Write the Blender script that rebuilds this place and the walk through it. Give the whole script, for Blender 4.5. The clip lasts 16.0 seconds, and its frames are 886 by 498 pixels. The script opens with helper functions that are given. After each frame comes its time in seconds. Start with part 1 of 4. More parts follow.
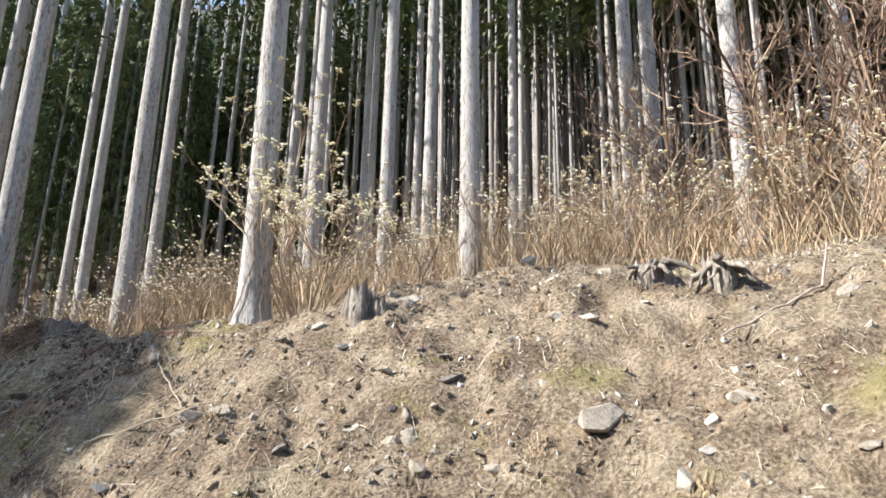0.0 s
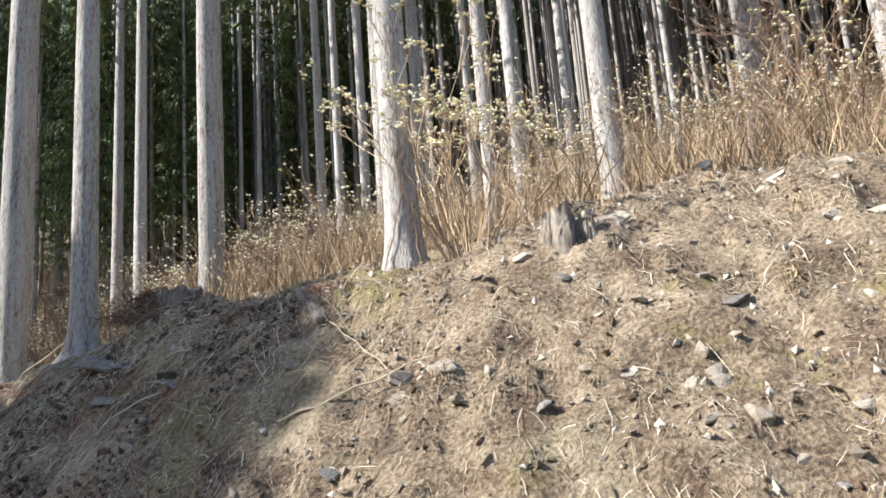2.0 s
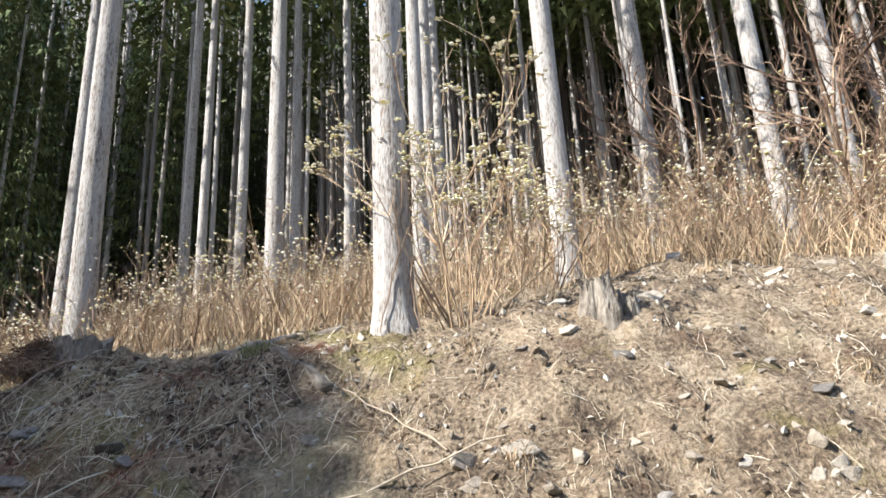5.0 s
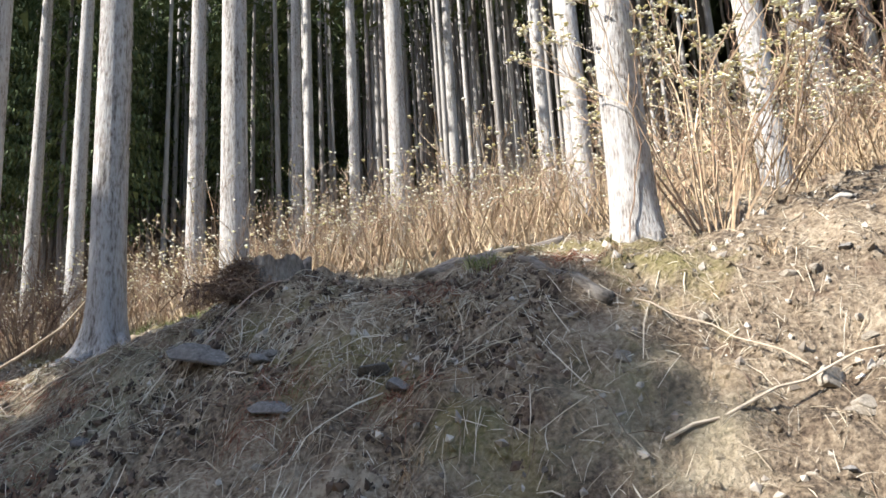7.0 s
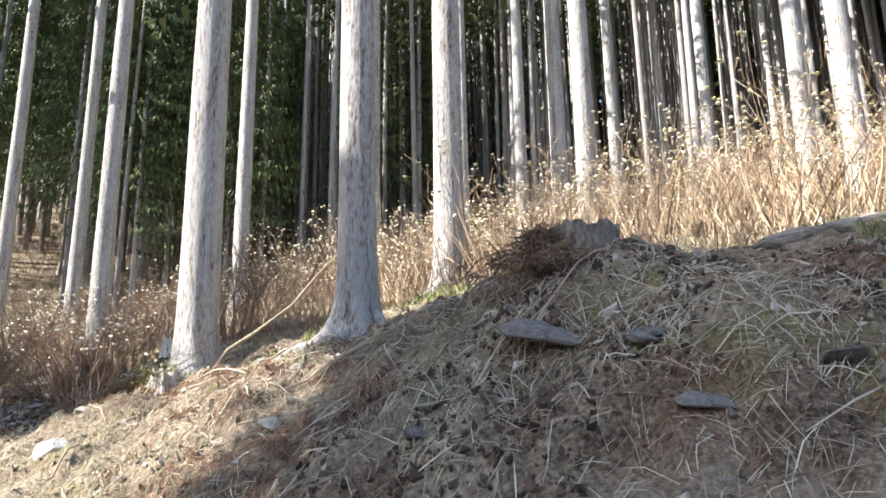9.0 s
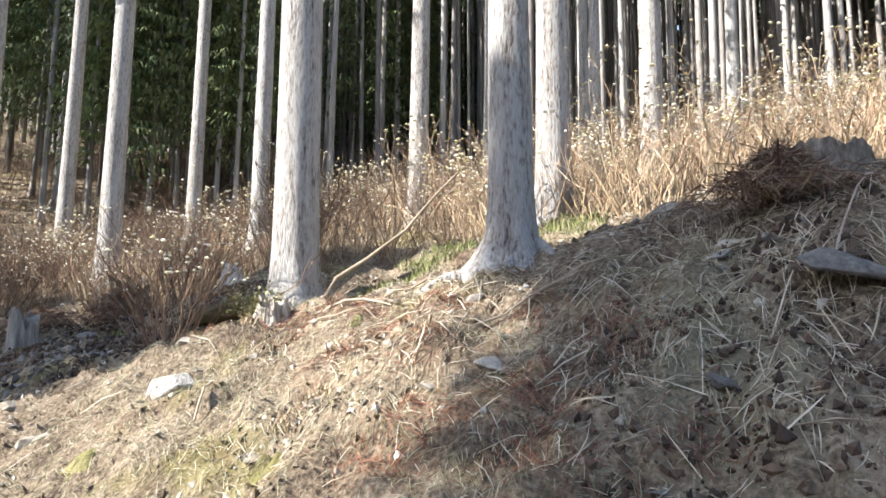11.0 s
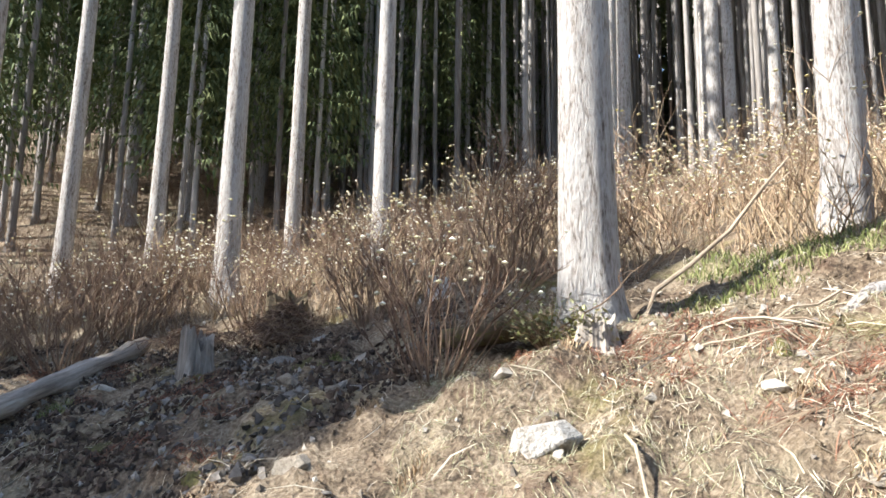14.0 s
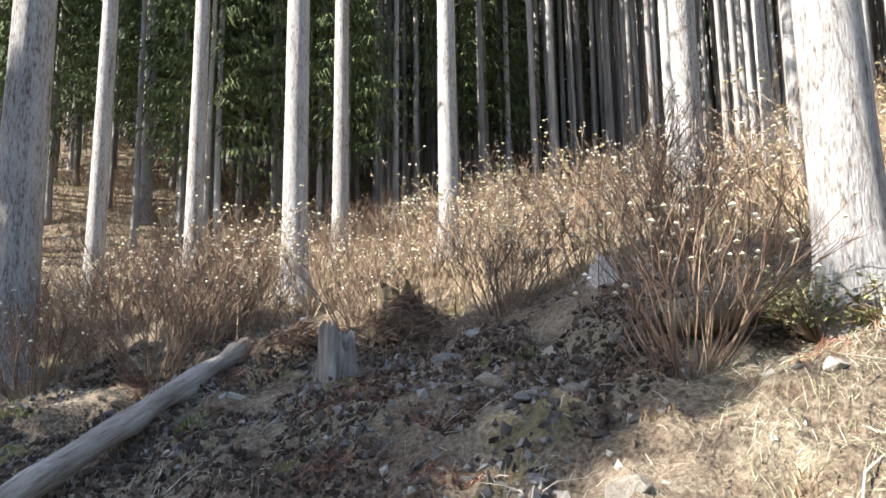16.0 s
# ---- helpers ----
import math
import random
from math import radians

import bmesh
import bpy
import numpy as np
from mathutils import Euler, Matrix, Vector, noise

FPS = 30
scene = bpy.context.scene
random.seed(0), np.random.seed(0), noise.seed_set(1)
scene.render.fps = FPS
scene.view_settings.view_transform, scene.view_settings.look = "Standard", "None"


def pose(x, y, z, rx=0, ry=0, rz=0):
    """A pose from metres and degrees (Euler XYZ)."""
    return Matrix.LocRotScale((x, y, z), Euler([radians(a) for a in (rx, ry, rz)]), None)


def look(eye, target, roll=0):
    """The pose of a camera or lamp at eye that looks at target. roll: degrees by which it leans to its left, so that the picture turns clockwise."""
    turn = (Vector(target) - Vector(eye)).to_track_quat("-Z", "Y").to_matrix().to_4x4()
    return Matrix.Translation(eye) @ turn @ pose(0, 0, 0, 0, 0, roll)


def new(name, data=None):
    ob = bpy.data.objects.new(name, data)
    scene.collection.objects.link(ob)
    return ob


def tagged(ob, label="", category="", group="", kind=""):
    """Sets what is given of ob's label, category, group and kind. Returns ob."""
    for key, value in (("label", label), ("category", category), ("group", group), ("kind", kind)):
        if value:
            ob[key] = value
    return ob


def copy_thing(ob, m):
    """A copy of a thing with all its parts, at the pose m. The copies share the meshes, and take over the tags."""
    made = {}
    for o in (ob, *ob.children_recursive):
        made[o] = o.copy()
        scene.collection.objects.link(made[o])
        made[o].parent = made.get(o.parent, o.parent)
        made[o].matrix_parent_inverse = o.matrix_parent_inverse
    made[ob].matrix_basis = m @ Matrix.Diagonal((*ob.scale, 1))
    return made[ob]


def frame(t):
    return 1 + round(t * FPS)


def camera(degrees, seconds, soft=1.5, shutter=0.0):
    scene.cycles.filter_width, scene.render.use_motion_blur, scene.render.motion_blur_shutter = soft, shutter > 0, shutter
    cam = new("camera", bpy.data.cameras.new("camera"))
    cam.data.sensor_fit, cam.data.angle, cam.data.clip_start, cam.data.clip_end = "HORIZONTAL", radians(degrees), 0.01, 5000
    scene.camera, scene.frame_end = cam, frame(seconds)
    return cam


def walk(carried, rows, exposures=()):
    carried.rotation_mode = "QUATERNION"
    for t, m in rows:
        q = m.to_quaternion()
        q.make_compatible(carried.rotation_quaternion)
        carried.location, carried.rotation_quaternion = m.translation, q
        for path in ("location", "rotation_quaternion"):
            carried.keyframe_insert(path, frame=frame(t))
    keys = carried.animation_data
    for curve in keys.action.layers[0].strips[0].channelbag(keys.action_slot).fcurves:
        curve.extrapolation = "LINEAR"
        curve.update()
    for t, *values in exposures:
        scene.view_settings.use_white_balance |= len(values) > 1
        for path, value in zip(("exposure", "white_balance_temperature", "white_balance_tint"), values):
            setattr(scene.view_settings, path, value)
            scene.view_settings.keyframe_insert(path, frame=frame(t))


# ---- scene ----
cam = camera(66.1, 16.0, soft=1.6)
METRES, EYE, TILT, LEAN, TURN = 14.0, 1.5, 0.0, 0.0, 6.2
ROWS = [
    (0.0, 0.0, 0.0, 0.0, -0.25, 15.08, -0.93),
    (0.5, -0.031, 0.0277, 0.0017, 2.22, 13.85, 0.6),
    (1.0, -0.0607, 0.0441, 0.0034, 1.47, 11.14, 2.75),
    (1.5, -0.0907, 0.0641, 0.0038, 1.95, 10.67, 5.7),
    (2.0, -0.1221, 0.0842, 0.0051, 2.1, 10.78, 4.38),
    (2.5, -0.1481, 0.1044, 0.0068, 0.41, 12.06, 3.0),
    (3.0, -0.1776, 0.1186, 0.007, -4.72, 17.62, 0.2),
    (5.5, -0.2541, 0.1602, 0.0096, -14.57, 16.41, 3.11),
    (6.0, -0.2732, 0.1822, 0.0087, -11.09, 12.44, 5.01),
    (6.5, -0.3011, 0.197, 0.009, -10.79, 12.04, 3.77),
    (7.0, -0.3283, 0.2198, 0.0098, -8.44, 11.83, 3.32),
    (7.5, -0.3574, 0.2414, 0.0091, -5.48, 12.5, 1.39),
    (8.0, -0.3832, 0.262, 0.0097, -4.17, 13.29, 0.49),
    (8.5, -0.4153, 0.2827, 0.009, -1.12, 13.52, 0.62),
    (9.0, -0.4465, 0.3019, 0.0096, -1.02, 12.27, 0.92),
    (9.5, -0.4784, 0.3254, 0.0104, -0.97, 9.49, 1.98),
    (12.0, -0.6139, 0.3954, 0.0095, -7.63, 7.0, -2.87),
    (12.5, -0.6391, 0.4191, 0.0105, -7.85, 6.88, -3.22),
    (13.0, -0.667, 0.4358, 0.0104, -4.62, 9.38, -4.24),
    (13.5, -0.6928, 0.4533, 0.0116, -4.06, 9.32, -2.18),
    (14.0, -0.7194, 0.4765, 0.0111, -3.29, 9.03, -1.1),
    (14.5, -0.7455, 0.4905, 0.0126, -3.95, 7.57, 1.34),
    (15.0, -0.7747, 0.5093, 0.0116, -4.37, 7.09, 2.4),
    (15.5, -0.8037, 0.5271, 0.0111, -4.74, 6.8, 1.49),
    (16.0, -0.8296, 0.5394, 0.0117, -4.28, 8.38, 0.81),
]
walk(cam, [(t, pose(0, 0, EYE, TILT, LEAN, TURN) @ pose(METRES * x, METRES * y, METRES * z, 90 + pitch, roll, yaw)) for t, x, y, z, yaw, pitch, roll in ROWS], exposures=(
    (0.0, 1.38), (1.0, 1.38), (2.5, 1.33), (3.0, 1.46), (5.5, 1.38), (6.5, 1.42), (8.0, 1.72), (9.5, 1.96), (12.5, 1.58), (14.0, 1.56), (16.0, 1.78)))

# ---- light ----
SUN_AZ, SUN_EL = 252.0, 38.0  # compass angle of the sun from +y, and its height
SUN = Vector((math.sin(radians(SUN_AZ)) * math.cos(radians(SUN_EL)), math.cos(radians(SUN_AZ)) * math.cos(radians(SUN_EL)), math.sin(radians(SUN_EL))))
world = bpy.data.worlds.new("sky")
scene.world = world
world.use_nodes = True
sky = world.node_tree.nodes.new("ShaderNodeTexSky")
sky.sky_type, sky.sun_disc = "NISHITA", False
sky.sun_elevation, sky.sun_rotation = radians(SUN_EL), radians(SUN_AZ)
world.node_tree.links.new(sky.outputs[0], world.node_tree.nodes["Background"].inputs[0])
world.node_tree.nodes["Background"].inputs[1].default_value = 0.14
sun = new("sun", bpy.data.lights.new("sun", "SUN"))
sun.data.energy, sun.data.angle, sun.data.color = 5.0, radians(0.6), (1.0, 0.965, 0.91)
sun.matrix_world = look(SUN * 60, (0, 0, 0))


# ---- materials ----
def material(name, ramp, fine=(30, 30, 30), coarse=(3, 3, 3), bump=0.4, rough=0.9, dist=0.01, per_object=0.15, per_island=0.0, coarse_mix=0.5):
    """Two scales of noise through a colour ramp, with a bump of the fine one."""
    m = bpy.data.materials.new(name)
    m.use_nodes = True
    nt = m.node_tree
    n, ln = nt.nodes, nt.links
    bsdf = n["Principled BSDF"]
    bsdf.inputs["Roughness"].default_value = rough
    bsdf.inputs["Specular IOR Level"].default_value = 0.25
    tc = n.new("ShaderNodeTexCoord")

    def noise_at(scale, detail):
        mp = n.new("ShaderNodeMapping")
        mp.inputs["Scale"].default_value = scale
        ln.new(tc.outputs["Object"], mp.inputs["Vector"])
        nz = n.new("ShaderNodeTexNoise")
        nz.inputs["Scale"].default_value, nz.inputs["Detail"].default_value = 1.0, detail
        nz.inputs["Roughness"].default_value = 0.65
        ln.new(mp.outputs[0], nz.inputs["Vector"])
        return nz

    a, b = noise_at(fine, 6.0), noise_at(coarse, 5.0)
    mix = n.new("ShaderNodeMix")
    mix.inputs[0].default_value = coarse_mix
    ln.new(a.outputs["Fac"], mix.inputs[2])
    ln.new(b.outputs["Fac"], mix.inputs[3])
    value = mix.outputs[0]
    if per_object or per_island:
        src = n.new("ShaderNodeNewGeometry").outputs["Random Per Island"] if per_island else n.new("ShaderNodeObjectInfo").outputs["Random"]
        add = n.new("ShaderNodeMath")
        add.operation = "MULTIPLY_ADD"
        amount = per_island or per_object
        ln.new(src, add.inputs[0])
        add.inputs[1].default_value = amount
        ln.new(value, add.inputs[2])
        sub = n.new("ShaderNodeMath")
        sub.operation = "SUBTRACT"
        sub.inputs[1].default_value = amount / 2
        ln.new(add.outputs[0], sub.inputs[0])
        value = sub.outputs[0]
    cr = n.new("ShaderNodeValToRGB")
    while len(cr.color_ramp.elements) < len(ramp):
        cr.color_ramp.elements.new(0.5)
    for e, (pos, col) in zip(cr.color_ramp.elements, ramp):
        e.position, e.color = pos, (*col, 1)
    ln.new(value, cr.inputs[0])
    ln.new(cr.outputs[0], bsdf.inputs["Base Color"])
    if bump:
        bp = n.new("ShaderNodeBump")
        bp.inputs["Strength"].default_value, bp.inputs["Distance"].default_value = bump, dist
        ln.new(a.outputs["Fac"], bp.inputs["Height"])
        ln.new(bp.outputs[0], bsdf.inputs["Normal"])
    return m


def ground_material():
    """Crumbly soil under straw, with stony, rusty and mossy patches."""
    m = material("soil_and_litter", [(0.38, (0.055, 0.04, 0.028)), (0.46, (0.155, 0.115, 0.078)), (0.53, (0.265, 0.207, 0.143)), (0.62, (0.40, 0.33, 0.24))],
                 fine=(30, 30, 30), coarse=(2.2, 2.2, 2.2), bump=1.0, dist=0.055, per_object=0, coarse_mix=0.45)
    nt = m.node_tree
    n, ln = nt.nodes, nt.links
    bsdf = n["Principled BSDF"]
    tc = n.new("ShaderNodeTexCoord")
    base = bsdf.inputs["Base Color"].links[0].from_socket
    for scale, low, high, colour, amount in ((0.9, 0.57, 0.66, (0.22, 0.20, 0.06), 0.5), (1.7, 0.59, 0.69, (0.36, 0.26, 0.15), 0.3), (2.9, 0.56, 0.67, (0.13, 0.075, 0.05), 0.5), (0.6, 0.55, 0.66, (0.36, 0.33, 0.22), 0.5)):
        mp = n.new("ShaderNodeMapping")
        mp.inputs["Location"].default_value = (scale * 7, scale * 3, 0)
        ln.new(tc.outputs["Object"], mp.inputs["Vector"])
        nz = n.new("ShaderNodeTexNoise")
        nz.inputs["Scale"].default_value, nz.inputs["Detail"].default_value = scale, 6.0
        nz.inputs["Roughness"].default_value = 0.62
        ln.new(mp.outputs[0], nz.inputs["Vector"])
        mr = n.new("ShaderNodeMapRange")
        mr.inputs["From Min"].default_value, mr.inputs["From Max"].default_value, mr.inputs["To Max"].default_value = low, high, amount
        ln.new(nz.outputs["Fac"], mr.inputs["Value"])
        mx = n.new("ShaderNodeMix")
        mx.data_type = "RGBA"
        ln.new(mr.outputs[0], mx.inputs[0])
        ln.new(base, mx.inputs[6])
        mx.inputs[7].default_value = (*colour, 1)
        base = mx.outputs[2]
    ln.new(base, bsdf.inputs["Base Color"])
    return m


M_GROUND = ground_material()
# made-up dark surface, so the unseen track bounces little light
M_ROAD = material("low_bounce_track", [(0.35, (0.03, 0.03, 0.03)), (0.5, (0.055, 0.054, 0.052)), (0.65, (0.10, 0.097, 0.09))], fine=(90, 90, 90), coarse=(2, 2, 2), bump=0.6, dist=0.006, per_object=0)
M_BARK = material("cedar_bark", [(0.37, (0.10, 0.082, 0.07)), (0.435, (0.255, 0.228, 0.205)), (0.495, (0.37, 0.35, 0.33)), (0.62, (0.46, 0.447, 0.43))],
                  fine=(46, 46, 11), coarse=(12, 12, 1.3), bump=1.0, dist=0.035, per_object=0.03, coarse_mix=0.4)
M_FAR_BARK = material("far_cedar_bark", [(0.30, (0.12, 0.10, 0.09)), (0.5, (0.28, 0.262, 0.245)), (0.70, (0.44, 0.42, 0.40))],
                      fine=(24, 24, 1.6), coarse=(4, 4, 0.5), bump=0.6, dist=0.03, per_object=0.3)
M_CROWN = material("cedar_foliage", [(0.25, (0.04, 0.058, 0.026)), (0.5, (0.09, 0.12, 0.05)), (0.75, (0.17, 0.19, 0.08))],
                   fine=(9, 9, 9), coarse=(0.7, 0.7, 0.7), bump=0, per_object=0, per_island=0.4)
M_STEM = material("shrub_stem", [(0.30, (0.12, 0.068, 0.044)), (0.43, (0.26, 0.17, 0.11)), (0.57, (0.40, 0.30, 0.20)), (0.72, (0.53, 0.44, 0.33))],
                  fine=(20, 20, 8), coarse=(3, 3, 2), bump=0, per_object=0, per_island=0.35)
M_BROWN_STEM = material("brown_shrub_stem", [(0.35, (0.095, 0.056, 0.04)), (0.5, (0.18, 0.118, 0.082)), (0.65, (0.31, 0.23, 0.16))],
                        fine=(20, 20, 8), coarse=(3, 3, 2), bump=0, per_object=0, per_island=0.3)
M_TWIG = material("dead_twig", [(0.3, (0.18, 0.12, 0.09)), (0.5, (0.36, 0.28, 0.23)), (0.7, (0.52, 0.45, 0.39))], fine=(18, 18, 18), bump=0, per_object=0, per_island=0.3)
M_FLOWER = material("flower_head", [(0.3, (0.56, 0.50, 0.24)), (0.45, (0.78, 0.74, 0.52)), (0.6, (0.87, 0.85, 0.74))], fine=(60, 60, 60), bump=0, per_object=0, per_island=0.5)
M_STRAW = material("straw", [(0.22, (0.12, 0.075, 0.05)), (0.36, (0.25, 0.195, 0.135)), (0.53, (0.45, 0.385, 0.285)), (0.75, (0.62, 0.57, 0.46))],
                   fine=(8, 8, 8), coarse=(1.2, 1.2, 1.2), bump=0, per_object=0, per_island=0.5)
M_DRYGRASS = material("dry_stalk", [(0.25, (0.17, 0.11, 0.068)), (0.5, (0.34, 0.25, 0.155)), (0.75, (0.50, 0.40, 0.27))],
                      fine=(6, 6, 3), coarse=(0.8, 0.8, 0.8), bump=0, per_object=0, per_island=0.45)
M_PALE_STRAW = material("bleached_short_straw", [(0.25, (0.15, 0.145, 0.07)), (0.42, (0.29, 0.285, 0.16)), (0.6, (0.42, 0.405, 0.27)), (0.75, (0.55, 0.53, 0.41))],
                        fine=(8, 8, 8), coarse=(1.2, 1.2, 1.2), bump=0, per_object=0, per_island=0.5)
M_CUSHION = material("moss_cushion", [(0.3, (0.06, 0.055, 0.025)), (0.45, (0.12, 0.105, 0.045)), (0.55, (0.16, 0.145, 0.05)), (0.7, (0.25, 0.22, 0.11))], fine=(45, 45, 45), coarse=(6, 6, 6), bump=1.0, dist=0.02, per_object=0.2)
# reddish soil, with the bank's shade put into its dark colour
M_SHADE_HUMUS = material("shade_dark_humus", [(0.25, (0.035, 0.025, 0.019)), (0.5, (0.08, 0.056, 0.041)), (0.75, (0.15, 0.105, 0.075))], fine=(30, 30, 30), coarse=(5, 5, 5), bump=0, per_object=0, per_island=0.5)
M_GRASS = material("green_grass", [(0.3, (0.085, 0.105, 0.035)), (0.5, (0.17, 0.195, 0.065)), (0.7, (0.31, 0.305, 0.15))], fine=(12, 12, 12), bump=0, per_object=0, per_island=0.5)
M_LEAF = material("evergreen_leaf", [(0.3, (0.12, 0.135, 0.055)), (0.5, (0.25, 0.26, 0.11)), (0.7, (0.40, 0.385, 0.21))], fine=(12, 12, 12), bump=0, rough=0.5, per_object=0, per_island=0.5)
M_ROCK = material("pale_rock", [(0.30, (0.17, 0.142, 0.108)), (0.43, (0.28, 0.243, 0.193)), (0.56, (0.39, 0.35, 0.29)), (0.72, (0.52, 0.485, 0.425))],
                  fine=(17, 17, 17), coarse=(3, 3, 3), bump=0.8, dist=0.018, per_object=0.3)
M_WHITE_ROCK = material("white_rock", [(0.34, (0.26, 0.23, 0.19)), (0.46, (0.46, 0.43, 0.385)), (0.62, (0.62, 0.60, 0.56))],
                       fine=(12, 12, 12), coarse=(3, 3, 3), bump=1.0, dist=0.06, per_object=0)
M_CHIP = material("stone_chips", [(0.25, (0.13, 0.11, 0.09)), (0.5, (0.30, 0.265, 0.22)), (0.75, (0.46, 0.43, 0.375))], fine=(30, 30, 30), coarse=(5, 5, 5), bump=0, per_object=0, per_island=0.6)
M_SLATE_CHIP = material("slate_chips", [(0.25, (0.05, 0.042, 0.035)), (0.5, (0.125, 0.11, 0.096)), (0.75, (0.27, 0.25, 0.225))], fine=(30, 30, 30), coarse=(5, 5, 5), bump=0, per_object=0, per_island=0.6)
M_DARKROCK = material("slate_rock", [(0.3, (0.075, 0.068, 0.06)), (0.5, (0.17, 0.157, 0.143)), (0.7, (0.32, 0.30, 0.27))],
                      fine=(26, 26, 26), coarse=(7, 7, 7), bump=0.7, dist=0.012, per_object=0.25)
M_DEADWOOD = material("weathered_wood", [(0.28, (0.10, 0.08, 0.065)), (0.42, (0.27, 0.235, 0.20)), (0.58, (0.45, 0.41, 0.36)), (0.75, (0.60, 0.56, 0.50))],
                      fine=(45, 45, 3), coarse=(7, 7, 1.5), bump=1.0, dist=0.02, per_object=0.15)
M_BLEACHED = material("bleached_wood", [(0.28, (0.22, 0.19, 0.16)), (0.45, (0.52, 0.48, 0.43)), (0.7, (0.72, 0.69, 0.64))],
                      fine=(30, 30, 30), coarse=(7, 7, 7), bump=0.8, dist=0.02, per_object=0.1)
M_ROOT = material("rotten_root", [(0.32, (0.05, 0.04, 0.033)), (0.45, (0.17, 0.145, 0.12)), (0.56, (0.27, 0.24, 0.20)), (0.68, (0.40, 0.37, 0.32))],
                  fine=(34, 34, 12), coarse=(9, 9, 5), bump=1.0, dist=0.03, per_object=0.1)
M_STICK = material("dry_stick", [(0.3, (0.22, 0.17, 0.12)), (0.5, (0.38, 0.31, 0.23)), (0.7, (0.52, 0.45, 0.35))], fine=(20, 20, 5), coarse=(5, 5, 2), bump=0.3, per_object=0.3)
M_RUST = material("rust_needles", [(0.25, (0.11, 0.043, 0.028)), (0.5, (0.22, 0.095, 0.06)), (0.75, (0.33, 0.165, 0.105))], fine=(9, 9, 9), bump=0, per_object=0, per_island=0.5)
M_MOSS = material("mossy_wood", [(0.3, (0.07, 0.055, 0.035)), (0.48, (0.18, 0.14, 0.09)), (0.6, (0.20, 0.19, 0.06)), (0.75, (0.33, 0.32, 0.10))],
                  fine=(30, 30, 30), coarse=(3, 3, 3), bump=0.9, dist=0.02, per_object=0.1)

# ---- plan: s runs along the walk, d into the bank ----
ALONG, ACROSS = (-0.8925, 0.4511), (0.4511, 0.8925)
KNOTS = (1.5, 4.0, 6.5, 9.0, 11.5, 14.0, 17.0, 23.0)
TOE = (3.05, 2.40, 2.04, 1.68, 1.31, 0.95, 0.66, 0.35)
STEEP = (0.84, 0.91, 0.99, 0.88, 0.68, 0.50, 0.34, 0.31)
TERRACE = (2.46, 2.68, 2.53, 2.50, 2.27, 1.86, 2.10, 2.40)
LATTICE = np.random.RandomState(5).rand(256, 256)


def grain(x, y):
    """Smooth value noise, 0 to 1."""
    x, y = np.asarray(x, float), np.asarray(y, float)
    i, j = np.floor(x).astype(int), np.floor(y).astype(int)
    f, g = x - i, y - j
    f, g = f * f * (3 - 2 * f), g * g * (3 - 2 * g)
    q = lambda a, b: LATTICE[a & 255, b & 255]
    return (q(i, j) * (1 - f) + q(i + 1, j) * f) * (1 - g) + (q(i, j + 1) * (1 - f) + q(i + 1, j + 1) * f) * g


def height(s, d):
    """The ground's height: flat track, steep bank, sloping terrace, hillside."""
    s, d = np.asarray(s, float), np.asarray(d, float)
    front = np.interp(s, KNOTS, STEEP) * (d - np.interp(s, KNOTS, TOE))
    deep = np.where(d < 70, d, 70 + (d - 70) * 0.15)
    back = np.interp(s, KNOTS, TERRACE) + 0.307 * (deep - 5) + 0.006 * np.clip(deep - 20, 0, 60) ** 2
    z = 0.5 * (front + back - np.sqrt((front - back) ** 2 + 0.0144))
    z = 0.5 * (z + np.sqrt(z * z + 0.02))
    on_bank = np.clip((z - 0.15) / 0.5, 0, 1)
    clods = 0.18 * (grain(s * 1.3 + 40, d * 1.3) - 0.5) + 0.16 * (grain(s * 3.7, d * 3.7 + 9) - 0.5)
    clods = clods + 0.14 * (np.abs(grain(s * 7.3 + 5, d * 7.3) - 0.5) - 0.2) + 0.07 * (grain(s * 12, d * 12) - 0.5)
    z = z + on_bank * clods
    z = z + 0.2 * np.exp(-((s - 9.05) ** 2 + (d - 4.95) ** 2) / 0.22)
    z = z + 0.3 * np.clip(s - 29, 0, 80) * np.clip((d - 4) / 10, 0, 1)
    # unseen slope added beyond the track, to cut low sky light
    z = z + 0.55 * np.clip(-d - 22, 0, 70)
    return z + 0.02 * (grain(s * 3, d * 3) - 0.5)


def place(s, d, up=0.0):
    return Vector((ALONG[0] * s + ACROSS[0] * d, ALONG[1] * s + ACROSS[1] * d, float(height(s, d)) + up))


def plan_of(x, y):
    return ALONG[0] * x + ALONG[1] * y, ACROSS[0] * x + ACROSS[1] * y


rnd = random.Random(11)


def mesh_of(name, verts, faces, mat, smooth=False):
    me = bpy.data.meshes.new(name)
    me.from_pydata([tuple(v) for v in verts], [], faces)
    me.materials.append(mat)
    if smooth:
        me.polygons.foreach_set("use_smooth", [True] * len(me.polygons))
    me.update()
    return me


def part(name, me, parent, label=""):
    ob = new(name, me)
    ob.parent = parent
    return tagged(ob, label=label)


def thing(name, at, label, category, group="", kind="", rz=0.0, scale=1.0):
    ob = new(name)
    ob.matrix_world = Matrix.LocRotScale(at, Euler((0, 0, rz)), Vector((scale,) * 3))
    return tagged(ob, label, category, group, kind)


